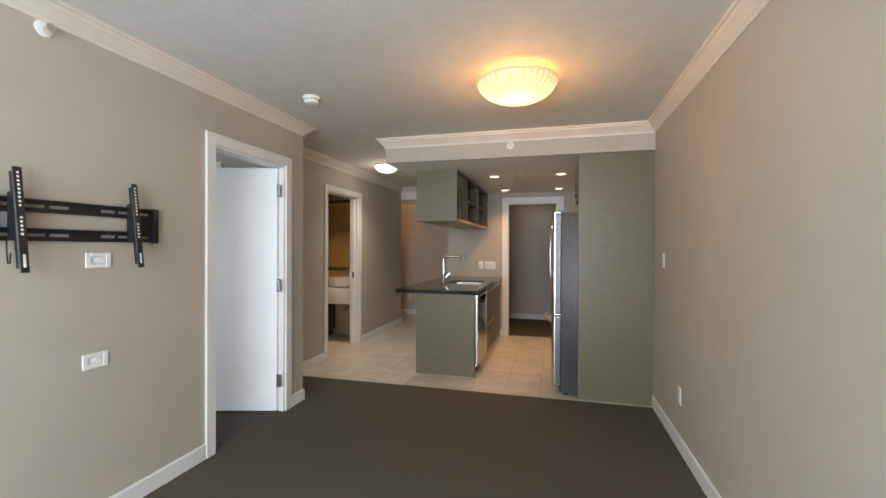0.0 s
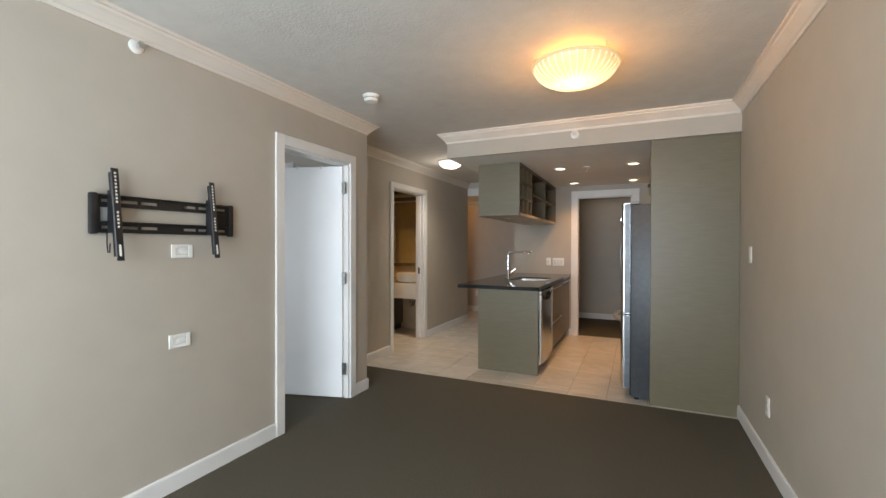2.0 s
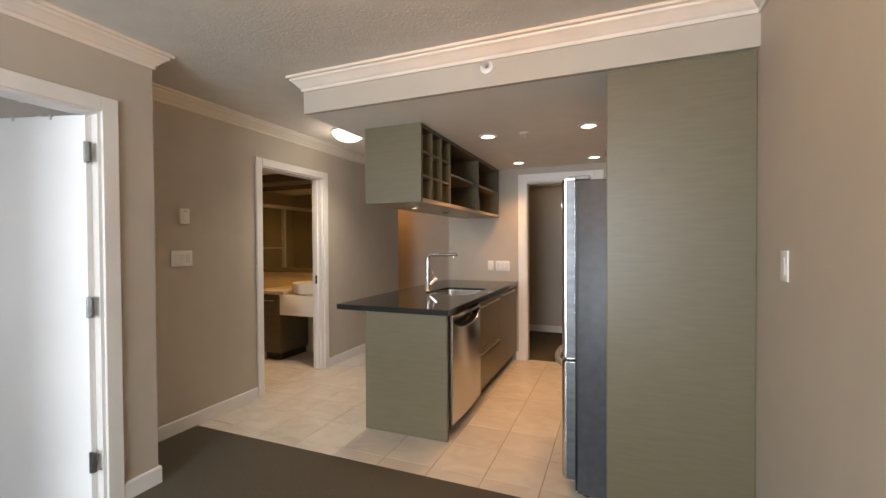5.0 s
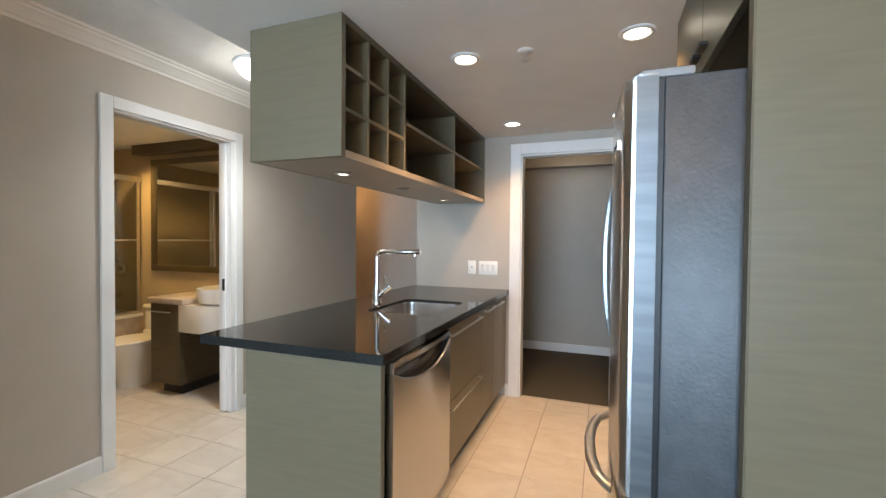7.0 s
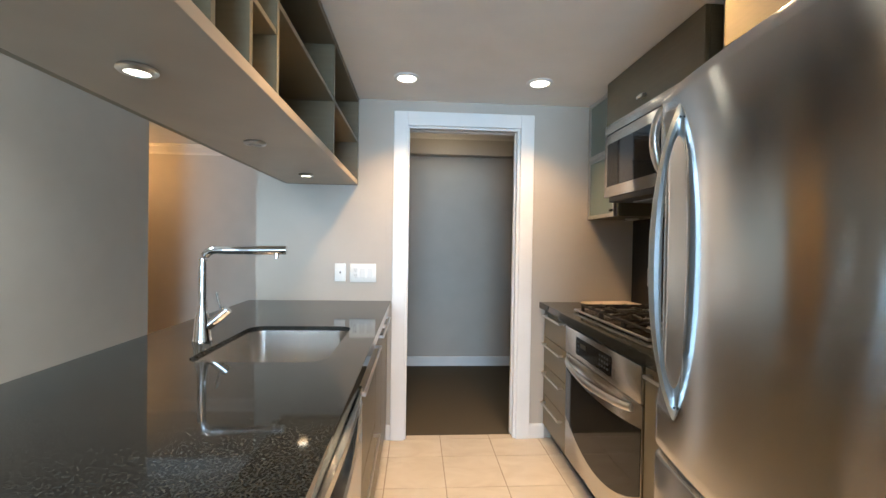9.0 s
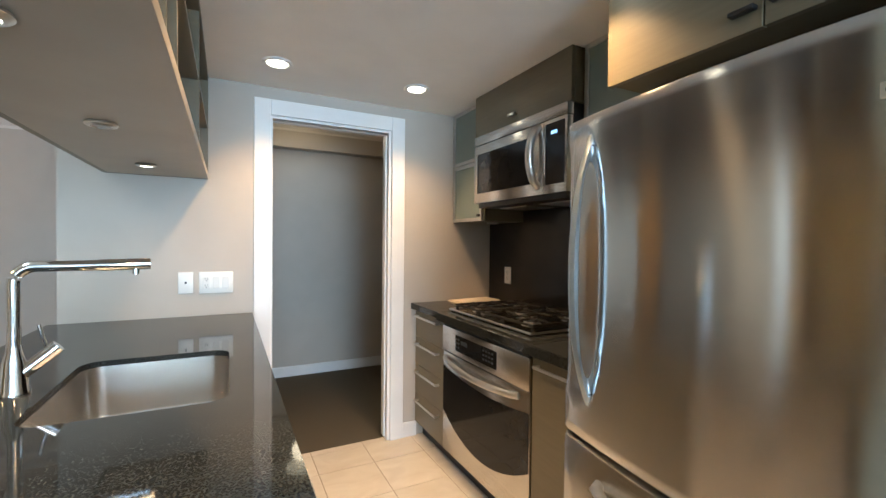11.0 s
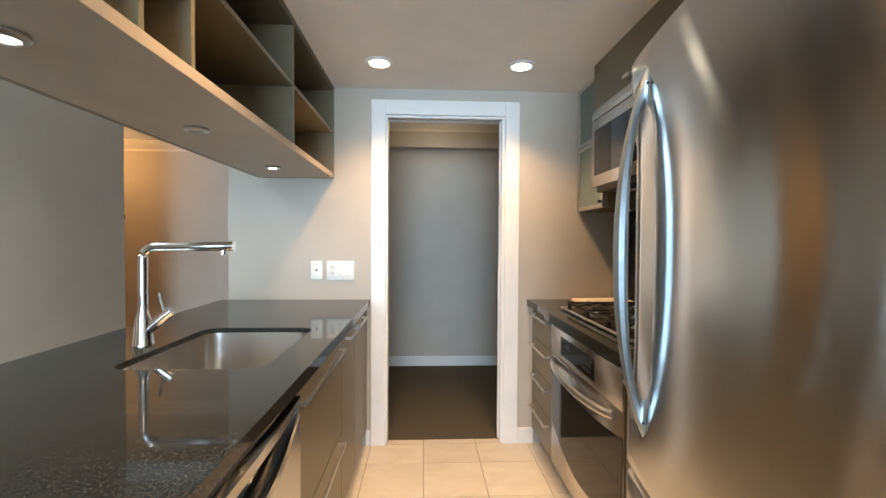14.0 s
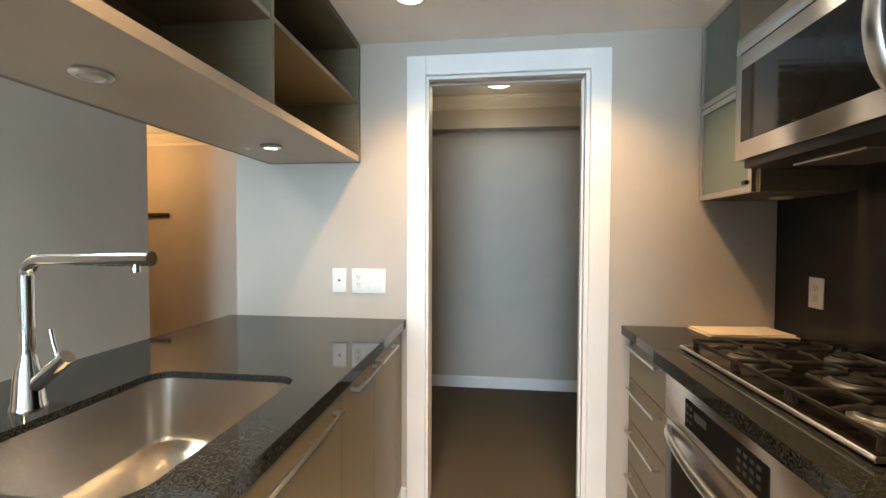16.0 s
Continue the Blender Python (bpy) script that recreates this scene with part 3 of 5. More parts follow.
for y0, y1, h in ((5.720, 6.050, (5.79, 6.045, 0.835)), (6.054, 6.384, (6.07, 6.33, 0.835))):
    c = thing("base_cabinet", (-0.9, (y0 + y1) / 2, 0.09), "olive oak base cabinet with a short bar handle", "cabinet", "base cabinets")
    front_x("door", c, PF, 1, y0, y1, 0.100, 0.862, h)

# counter with the sink cut out
bm = bmesh.new()
SX0, SX1, SY0, SY1 = -1.148, -0.712, 5.100, 5.672
def rounded(x0, x1, y0, y1, r, n=6):
    out = []
    for cx, cy, a in ((x1 - r, y1 - r, 0), (x0 + r, y1 - r, 90), (x0 + r, y0 + r, 180), (x1 - r, y0 + r, 270)):
        out += [(cx + r * math.cos(radians(a + 90 * i / n)), cy + r * math.sin(radians(a + 90 * i / n))) for i in range(n + 1)]
    return out


def plate_with_hole(bm, outer, hole, z0, z1):
    """A slab with a hole: rim quads from each hole point to the outline."""
    x0, x1, y0, y1 = outer
    rays = []
    cx, cy = sum(p[0] for p in hole) / len(hole), sum(p[1] for p in hole) / len(hole)
    for px, py in hole:
        dx, dy = px - cx, py - cy
        k = min(((x1 if dx > 0 else x0) - cx) / dx if abs(dx) > 1e-6 else 1e9, ((y1 if dy > 0 else y0) - cy) / dy if abs(dy) > 1e-6 else 1e9)
        rays.append((cx + dx * k, cy + dy * k))
    corners = [(x1, y1), (x0, y1), (x0, y0), (x1, y0)]
    n = len(hole)
    for z, flip in ((z1, False), (z0, True)):
        hv = [bm.verts.new((px, py, z)) for px, py in hole]
        ov = [bm.verts.new((px, py, z)) for px, py in rays]
        for i in range(n):
            j = (i + 1) % n
            a, b = rays[i], rays[j]
            ring = [hv[i], ov[i]]
            t0, full = math.atan2(a[1] - cy, a[0] - cx), 2 * math.pi
            sweep = (math.atan2(b[1] - cy, b[0] - cx) - t0) % full
            between = sorted(((math.atan2(q[1] - cy, q[0] - cx) - t0) % full, q) for q in corners)
            ring += [bm.verts.new((*q, z)) for k, q in between if 1e-6 < k < sweep - 1e-6]
            ring += [ov[j], hv[j]]
            bm.faces.new(ring[::-1] if flip else ring)
    for loop_pts, out in ((hole, False), ([(x0, y0), (x1, y0), (x1, y1), (x0, y1)], True)):
        lo = [bm.verts.new((*p, z0)) for p in loop_pts]
        hi = [bm.verts.new((*p, z1)) for p in loop_pts]
        m = len(lo)
        for i in range(m):
            q = (lo[i], lo[(i + 1) % m], hi[(i + 1) % m], hi[i])
            bm.faces.new(q if out else q[::-1])
    return bm


plate_with_hole(bm, (-1.487, -0.590, 4.300, 6.522), rounded(SX0, SX1, SY0, SY1, 0.06), 0.871, 0.910)
counter = thing("peninsula_countertop", (-1.04, 5.41, 0.871), "polished black speckled granite peninsula worktop", "countertop")
part("slab", bm, M_GRANITE, counter, smooth=False)

sink = thing("kitchen_sink", ((SX0 + SX1) / 2, (SY0 + SY1) / 2, 0.70), "brushed stainless steel undermount single bowl sink", "sink")
bm = bmesh.new()
rings = []
for inset, z, r in ((0.0015, 0.891, 0.06), (0.0025, 0.864, 0.06), (0.008, 0.73, 0.06), (0.014, 0.715, 0.06), (0.034, 0.705, 0.05), (0.18, 0.699, 0.02)):
    rings.append([bm.verts.new((x, y, z)) for x, y in rounded(SX0 + inset, SX1 - inset, SY0 + inset, SY1 - inset, r)])
for a, b in zip(rings, rings[1:]):
    for i in range(len(a)):
        j = (i + 1) % len(a)
        bm.faces.new((a[i], a[j], b[j], b[i]))
bm.faces.new(rings[-1])
bmesh.ops.recalc_face_normals(bm, faces=bm.faces[:])
part("bowl", bm, M_SINK, sink)
dr = lathe(bmesh.new(), [(0.045, 0.0), (0.045, 0.003), (0.036, 0.004), (0.034, 0.002)], (-0.93, 5.386, 0.6995), 24)
part("drain", dr, M_CHROME, sink, "round steel drain")

TB = pose(-1.224, 5.386, 0.910, 0, 0, 2.5)     # the spout points along this frame's x
tap = thing("kitchen_tap", (-1.224, 5.386, 0.910), "chrome pull-out kitchen mixer tap with a square bent spout", "tap")


def tap_part(name, bm, label=""):
    bm.transform(TB)
    return part(name, bm, M_CHROME, tap, label)


tap_part("base", lathe(bmesh.new(), [(0.034, 0.0), (0.034, 0.006), (0.031, 0.012), (0.025, 0.085), (0.0165, 0.118), (0.0165, 0.13)], (0, 0, 0), 28))
pts = [(0, 0, 0.12), (0, 0, 0.21), (0, 0, 0.295)]
pts += [(0.045 * (1 - math.cos(radians(a))), 0, 0.295 + 0.045 * math.sin(radians(a))) for a in range(15, 91, 15)]
pts += [(0.10, 0, 0.340), (0.18, 0, 0.341)]
tap_part("spout", tube(bmesh.new(), pts, 0.0150, 16))
tap_part("spray_head", cyl(cyl(bmesh.new(), (0.18, 0, 0.341), (0.302, 0, 0.343), 0.0165, n=20), (0.265, 0, 0.329), (0.265, 0, 0.313), 0.009, n=14), "pull-out spray head with a small nozzle")
tap_part("valve", cyl(bmesh.new(), (0.012, 0.0, 0.050), (0.088, 0.010, 0.118), 0.0175, n=20))
tap_part("lever", tube(bmesh.new(), [(0.066, 0.008, 0.108), (0.054, 0.008, 0.150), (0.048, 0.008, 0.180)], 0.0048, 10), "thin chrome lever")

dw = thing("dishwasher", (-0.9, 4.70, 0.09), "stainless steel dishwasher with a black recessed pocket handle", "dishwasher")
part("tub", cube(-1.2, PF - 0.03, 4.362, 4.985, 0.096, 0.856), M_BLACK_M, dw)
bm = bmesh.new()
Y0, Y1 = 4.375, 5.022
prof = []
n = 16
for i in range(n + 1):
    u = i / n
    prof.append((-0.585 + 0.012 * (1 - (2 * u - 1) ** 2), Y0 + (Y1 - Y0) * u))
poly = prof + [(-0.64, Y1), (-0.64, Y0)]
front, back = [], []
for i in range(n + 1):
    x, y = prof[i]
    z = 0.745 + 0.075 * (1 - math.sin(math.pi * i / n)) ** 1.3
    front.append((bm.verts.new((x, y, 0.105)), bm.verts.new((x, y, z - 0.006)), bm.verts.new((x - 0.006, y, z))))
    back.append((bm.verts.new((-0.615, y, 0.105)), bm.verts.new((-0.615, y, z))))
for i in range(n):
    (a, b, c), (a2, b2, c2), (d, e), (d2, e2) = front[i], front[i + 1], back[i], back[i + 1]
    for q in ((a, a2, b2, b), (b, b2, c2, c), (c, c2, e2, e), (e, e2, d2, d), (d, d2, a2, a)):
        bm.faces.new(q)
bm.faces.new((*front[0], back[0][1], back[0][0]))
bm.faces.new((*front[-1], back[-1][1], back[-1][0]))
bmesh.ops.recalc_face_normals(bm, faces=bm.faces[:])
part("door", bm, M_STEEL, dw, "brushed stainless steel door panel")
bm = bmesh.new()
prism(bm, poly, "z", 0.838, 0.860)
for a, b in ((Y0, Y0 + 0.010), (Y1 - 0.010, Y1)):
    box(bm, -0.64, -0.587, a, b, 0.815, 0.838)
part("top_rail", bm, M_STEEL, dw)
bm = cube(-0.64, -0.622, Y0 + 0.010, Y1 - 0.010, 0.735, 0.838)
part("pocket", bm, M_BLACK, dw, "black recessed pocket handle")
part("control_strip", cube(-0.623, -0.620, Y0 + 0.12, Y1 - 0.12, 0.80, 0.815), M_PRINT, dw, "faint control marks")

# ---------------------------------------------------------------- kitchen: open wall cabinet over the peninsula
UX0, UX1, UY0, UY1, UZ0, UZ1 = -1.268, -0.811, 4.362, 6.522, 1.655, ZK - 0.0005
up = thing("open_wall_cabinet", (-1.04, 5.44, UZ0), "olive oak hanging cabinet with open wine cubbies and shelves", "cabinet")
part("end_panel", cube(UX0, UX1, UY0, UY0 + 0.03, UZ0, UZ1, 0.0012, 1), M_WOOD, up)
part("end_panel", cube(UX0, UX1, UY1 - 0.03, UY1, UZ0, UZ1, 0.0012, 1), M_WOOD, up)
part("back_panel", cube(UX0, UX0 + 0.02, UY0 + 0.03, UY1 - 0.03, UZ0, UZ1), M_WOOD, up)
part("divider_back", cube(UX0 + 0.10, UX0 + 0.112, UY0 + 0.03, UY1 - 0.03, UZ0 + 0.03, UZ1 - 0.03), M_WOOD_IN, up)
part("bottom_panel", cube(UX0 + 0.02, UX1, UY0 + 0.03, UY1 - 0.03, UZ0, UZ0 + 0.03, 0.001, 1), M_GREY, up, "taupe underside panel")
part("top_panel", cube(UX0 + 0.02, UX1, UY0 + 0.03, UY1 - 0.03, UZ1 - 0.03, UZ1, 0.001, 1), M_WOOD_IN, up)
for y in (4.568, 4.748, 4.935, 5.722):
    part("upright", cube(UX0 + 0.112, UX1 - 0.002, y - 0.008, y + 0.010, UZ0 + 0.03, UZ1 - 0.03, 0.001, 1), M_WOOD, up)
edges = [4.392, 4.560, 4.578, 4.740, 4.758, 4.927]
for z in (1.848, 2.018):
    for a, b in zip(edges[::2], edges[1::2]):
        part("shelf", cube(UX0 + 0.112, UX1 - 0.004, a, b, z - 0.008, z + 0.008, 0.001, 1), M_WOOD, up)
for a, b in ((4.945, 5.714), (5.732, 6.492)):
    part("shelf", cube(UX0 + 0.112, UX1 - 0.004, a, b, 1.925, 1.943, 0.001, 1), M_WOOD, up)


def puck(y, lit):
    p = thing("puck_light", (-1.035, y, 1.645), "small round recessed puck light, " + ("lit" if lit else "unlit, in a steel ring"), "light", "puck lights under the cabinet")
    part("ring", lathe(bmesh.new(), [(0.022, 0.0095), (0.038, 0.0095), (0.040, 0.004), (0.036, 0.0), (0.026, -0.002), (0.024, 0.003)], (-1.035, y, 1.643), 28), M_SATIN, p)
    part("lens", cyl(bmesh.new(), (-1.035, y, 1.6435), (-1.035, y, 1.6465), 0.0235, n=24), M_BULB if lit else M_PUCK_OFF, p)


puck(4.71, True)
puck(5.375, False)
puck(6.11, True)

# ---------------------------------------------------------------- kitchen: fridge and its surround
fp = thing("fridge_side_panel", (0.73, 3.945, 0), "tall olive oak laminate panel beside the fridge", "panel")
part("panel", cube(0.414, XR - 0.002, 3.928, 3.958, 0.0, ZK - 0.001, 0.0015, 1), M_WOOD, fp)

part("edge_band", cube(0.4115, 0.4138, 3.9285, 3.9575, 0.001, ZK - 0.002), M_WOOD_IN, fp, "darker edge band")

FY0, FY1, FTOP, SPLIT = 3.985, 4.885, 1.700, 0.740
fr = thing("fridge", (0.62, 4.435, 0), "stainless steel bottom-freezer fridge with a bowed door and grey sides", "fridge")
part("body", cube(0.268, 1.03, FY0, FY1 - 0.004, 0.03, FTOP - 0.01, 0.006), M_FRIDGE_SIDE, fr, "grey textured fridge body")
for y in (FY0 + 0.06, FY1 - 0.08):
    part("foot", cyl(bmesh.new(), (0.31, y, 0.0), (0.31, y, 0.035), 0.02, n=14), M_BLACK_M, fr)
part("kick_grille", cube(0.255, 0.267, FY0 + 0.02, FY1 - 0.02, 0.035, 0.09), M_BLACK_M, fr)


zt, zb = 1.655, 0.843        # the loop handle's two points
zm, hl = (zt + zb) / 2, (zt - zb) / 2
TX, TY = 0.218, 4.766


def face_x(y):
    u = (y - FY0) / (FY1 - FY0)
    return 0.190 + 0.042 * u - 0.035 * (1 - (2 * u - 1) ** 2)


def scoop(y, z):
    """How far the door is hollowed behind the handle."""
    w = max(0.0, 1 - abs((z - zm) / (hl * 0.93)) ** 3.0) ** 0.6
    k = min(1.0, max(0.0, (y - (TY - 0.050 * w)) / 0.035))
    return w * k * k * (3 - 2 * k) * max(0.0, 0.247 - face_x(y))


def bowed(z0, z1, carved=False, edge=0.012, n=72):
    """A door skin bowed across its width, with rolled edges and, for the upper door, a hollow behind its handle."""
    bm = bmesh.new()
    pts = []
    for i in range(n + 1):
        u = i / n
        e = min(u, 1 - u) * (FY1 - FY0)
        pts.append((face_x(FY0 + (FY1 - FY0) * u) + 0.014 * max(0.0, 1 - e / 0.018) ** 2, FY0 + (FY1 - FY0) * u))
    levels = [(z0, edge), (z0 + edge * 0.35, edge * 0.3), (z0 + edge, 0)]
    if carved:
        levels += [(z0 + edge + (z1 - z0 - 2 * edge) * i / 40, 0) for i in range(1, 40)]
    levels += [(z1 - edge, 0), (z1 - edge * 0.35, edge * 0.3), (z1, edge)]
    rings = []
    for z, off in levels:
        rings.append([bm.verts.new((min(0.252, x + off + (scoop(y, z) if carved else 0.0)), y, z)) for x, y in pts] + [bm.verts.new((0.256, FY1, z)), bm.verts.new((0.256, FY0, z))])
    m = len(rings[0])
    for a, b in zip(rings, rings[1:]):
        for i in range(m):
            j = (i + 1) % m
            bm.faces.new((a[i], a[j], b[j], b[i]))
    bm.faces.new(rings[0][::-1])
    bm.faces.new(rings[-1])
    bmesh.ops.recalc_face_normals(bm, faces=bm.faces[:])
    return bm


door = part("door", bowed(SPLIT + 0.006, FTOP, True), M_STEEL_BOW, fr, "bowed brushed stainless steel door")
drawer = part("freezer_drawer", bowed(0.10, SPLIT - 0.008), M_STEEL_BOW, fr, "bowed brushed stainless steel freezer drawer")
# Thin strips over the door sides, coloured darker than the steel they cover.
for a_, b_ in ((SPLIT + 0.012, FTOP - 0.006), (0.106, SPLIT - 0.014)):
    part("door_edge", cube(0.212, 0.2555, FY0 - 0.0025, FY0 + 0.001, a_, b_), M_EDGE, fr, "side of the steel door, darkened to dim its reflection")
part("gasket", cube(0.256, 0.268, FY0 + 0.008, FY1 - 0.01, 0.10, FTOP - 0.012), M_BLACK_M, fr, "dark door gasket")
part("hinge_cap", cube(0.22, 0.33, FY0 + 0.02, FY0 + 0.10, FTOP - 0.004, FTOP + 0.016, 0.006), M_GREYPL, fr, "grey plastic hinge cover")
# loop handle: a leaf-shaped ring with two pointed ends, standing over the hollow


def on_handle(u, v, lift):
    """u across the ring, v from -1 to 1 along it, lift out from the door."""
    w = max(0.0, 1 - abs(v) ** 2.5) ** 0.8
    return Vector((TX - 0.020 * w - 0.85 * u - 0.53 * lift, TY - 0.015 * w + 0.53 * u - 0.85 * lift, zm + hl * v))


bm = bmesh.new()
rows = []
for k in range(96):
    a = 2 * math.pi * k / 96
    v, side = math.cos(a), (1 if math.sin(a) >= 0 else -1)
    wide = 0.058 * max(0.0, 1 - abs(v) ** 2.1) ** 0.85
    slot = 0.028 * max(0.0, 1 - abs(v) ** 3.0) ** 0.55
    vi = 0.77 * v
    ring = []
    for f, lift in ((0.0, -0.004), (0.10, 0.007), (0.45, 0.014), (0.80, 0.008), (1.0, -0.006)):
        ring.append(bm.verts.new(on_handle(side * (wide * (1 - f) + slot * f), v * (1 - f) + vi * f, lift)))
    rows.append(ring)
for k in range(96):
    p0, p1 = rows[k], rows[(k + 1) % 96]
    for q in range(5):
        bm.faces.new((p0[q], p0[(q + 1) % 5], p1[(q + 1) % 5], p1[q]))
bmesh.ops.remove_doubles(bm, verts=bm.verts[:], dist=0.0002)
bmesh.ops.recalc_face_normals(bm, faces=bm.faces[:])
part("handle", bm, M_HANDLE_B, door, "tall pointed loop handle in pale steel")
for v in (0.875, -0.875):
    part("screw_cap", cyl(bmesh.new(), on_handle(0, v, 0.006), on_handle(0, v, 0.0150), 0.0030, n=10), M_BLACK_M, door)
BT = Matrix.Translation((face_x(4.112) - 0.002, 4.112, 1.566)) @ Matrix.Rotation(radians(3.7), 4, "Z")
for n_, b, m_, lab in (("badge", cube(-0.003, 0.003, -0.036, 0.036, -0.0125, 0.0125, 0.001, 1), M_SATIN, "small bright maker's plate with a dark round mark"),
                       ("badge_mark", cyl(bmesh.new(), (-0.0042, 0.022, 0), (-0.002, 0.022, 0), 0.008, n=20), M_SLOT, ""),
                       ("badge_bar", cube(-0.0038, -0.002, -0.029, 0.008, -0.004, 0.004), M_SLOT, "")):
    b.transform(BT)
    part(n_, b, m_, door, lab)
HP = [(0.205, 4.16, 0.655), (0.172, 4.18, 0.660), (0.142, 4.23, 0.664), (0.123, 4.32, 0.667), (0.117, 4.435, 0.668), (0.123, 4.55, 0.667), (0.142, 4.64, 0.664), (0.172, 4.69, 0.660), (0.212, 4.71, 0.655)]
part("handle", tube(bmesh.new(), HP, 0.017, 14, 0.75, (0, 0, 1)), M_SATIN, drawer, "bowed steel bar handle")

CT = ZK - 0.002


def cab_box(parent, x0, x1, y0, y1, z0, z1, m=None):
    part("body", cube(x0, x1, y0, y1, z0, z1, 0.001, 1), m or M_WOOD_IN, parent)


oc = thing("over_fridge_cabinet", (0.73, 4.42, 1.86), "olive oak cabinet above the fridge with a small dark pull", "cabinet", "wall cabinets")
cab_box(oc, 0.442, XR - 0.003, 3.964, 4.90, 1.86, CT)
for y0, y1, hy in ((3.966, 4.430, 4.385), (4.434, 4.898, 4.475)):
    d = part("door", cube(0.420, 0.440, y0, y1, 1.85, CT, 0.0015, 1), M_WOOD, oc)
    part("pull", cube(0.398, 0.420, hy - 0.03, hy + 0.03, 1.895, 1.907, 0.002, 1), M_BLACK_M, d, "small dark metal pull")

# ---------------------------------------------------------------- kitchen: right-hand run
RF = 0.430
du = thing("drawer_cabinet", (0.74, 6.31, 0.09), "olive oak cabinet of four drawers with bar handles", "cabinet", "base cabinets")
cab_box(du, RF + 0.022, XR - 0.003, 6.10, 6.522, 0.096, 0.871)
for z0, z1, hz in ((0.685, 0.860, 0.828), (0.497, 0.681, 0.642), (0.304, 0.493, 0.454), (0.100, 0.300, 0.260)):
    front_x("drawer", du, RF, -1, 6.103, 6.520, z0, z1, (6.15, 6.475, hz))
structure("plinth", cube(RF + 0.06, RF + 0.075, 4.92, 6.523, 0.001, 0.095), M_BLACK_M, "dark recessed plinth")
nc = thing("base_cabinet", (0.74, 5.115, 0.09), "olive oak base cabinet with a level bar handle", "cabinet", "base cabinets")
cab_box(nc, RF + 0.022, XR - 0.003, 4.91, 5.280, 0.096, 0.871)
front_x("door", nc, RF, -1, 4.912, 5.280, 0.100, 0.860, (4.95, 5.245, 0.815))

rc = thing("range_countertop", (0.72, 5.72, 0.871), "polished black granite worktop beside the range", "countertop")
bm = cube(0.393, XR - 0.004, 6.103, 6.522, 0.871, 0.910, 0.0015, 1)
part("slab", bm, M_GRANITE, rc, smooth=False)
part("front_strip", cube(0.380, 0.46, 4.905, 6.102, 0.865, 0.910, 0.0015, 1), M_GRANITE, rc, smooth=False)
part("slab", cube(0.461, XR - 0.004, 4.905, 6.102, 0.871, 0.910, 0.0015, 1), M_GRANITE, rc, smooth=False)

ov = thing("wall_oven", (0.74, 5.715, 0.1), "stainless steel built-in oven with a bowed black glass door", "oven")
OY0, OY1 = 5.286, 6.092
part("body", cube(RF + 0.02, XR - 0.01, OY0, OY1, 0.10, 0.864), M_BLACK_M, ov)
part("control_panel", cube(RF - 0.012, RF + 0.02, OY0, OY1, 0.693, 0.838, 0.003), M_STEEL_H, ov, "steel control panel")
disp = part("display", cube(RF - 0.0145, RF - 0.010, 5.529, 5.931, 0.720, 0.808, 0.001, 1), M_BLACK, ov, "black glass touch panel with faint keys")
part("readout", cube(RF - 0.0153, RF - 0.014, 5.80, 5.87, 0.765, 0.788), M_PRINT, disp)
for i in range(4):
    for j in range(3):
        part("key", cube(RF - 0.0153, RF - 0.014, 5.555 + i * 0.026, 5.570 + i * 0.026, 0.740 + j * 0.022, 0.750 + j * 0.022), M_PRINT, disp)
for i in range(2):
    for j in range(3):
        part("key", cube(RF - 0.0153, RF - 0.014, 5.885 + i * 0.022, 5.899 + i * 0.022, 0.740 + j * 0.022, 0.750 + j * 0.022), M_PRINT, disp)
part("vent_slot", cube(RF - 0.004, RF + 0.02, OY0 + 0.01, OY1 - 0.01, 0.838, 0.860), M_BLACK_M, ov)
od = part("door", cube(RF - 0.006, RF + 0.02, OY0, OY1, 0.105, 0.685, 0.004), M_STEEL_H, ov, "stainless oven door")
bm = bmesh.new()
n = 24
span = OY1 - OY0 - 0.012
top = [(OY0 + 0.006 + span * i / n, 0.60 - 0.035 * (1 - (2 * i / n - 1) ** 2)) for i in range(n + 1)]
low = [(OY0 + 0.006 + span * i / n, 0.215 + 0.125 * (2 * i / n - 1) ** 2) for i in range(n + 1)]
prism(bm, low + top[::-1], "x", RF - 0.0085, RF - 0.003)
part("window", bm, M_BLACK, od, "smoked black glass with a bowed lower edge")
hp = [(RF - 0.008 - 0.040 * math.sin(math.pi * i / 20) ** 0.5, 5.365 + 0.70 * i / 20, 0.652 - 0.018 * math.sin(math.pi * i / 20)) for i in range(21)]
part("handle", tube(bmesh.new(), hp, 0.0125, 14, 1.3, (0, 0, 1)), M_SATIN, od, "bowed steel bar handle")

# hob
hob = thing("gas_hob", (0.73, 5.69, 0.918), "stainless steel five-burner gas hob with black iron grates", "hob")
part("pan", cube(0.472, 0.995, 5.312, 6.072, 0.9185, 0.932, 0.005), M_HOB, hob, "polished steel pan, coloured dark for the backsplash it mirrors")
part("rim", tube(bmesh.new(), [(0.470, 5.31, 0.93), (0.997, 5.31, 0.93), (0.997, 6.074, 0.93), (0.470, 6.074, 0.93)], 0.006, 8, closed=True), M_SATIN, hob)
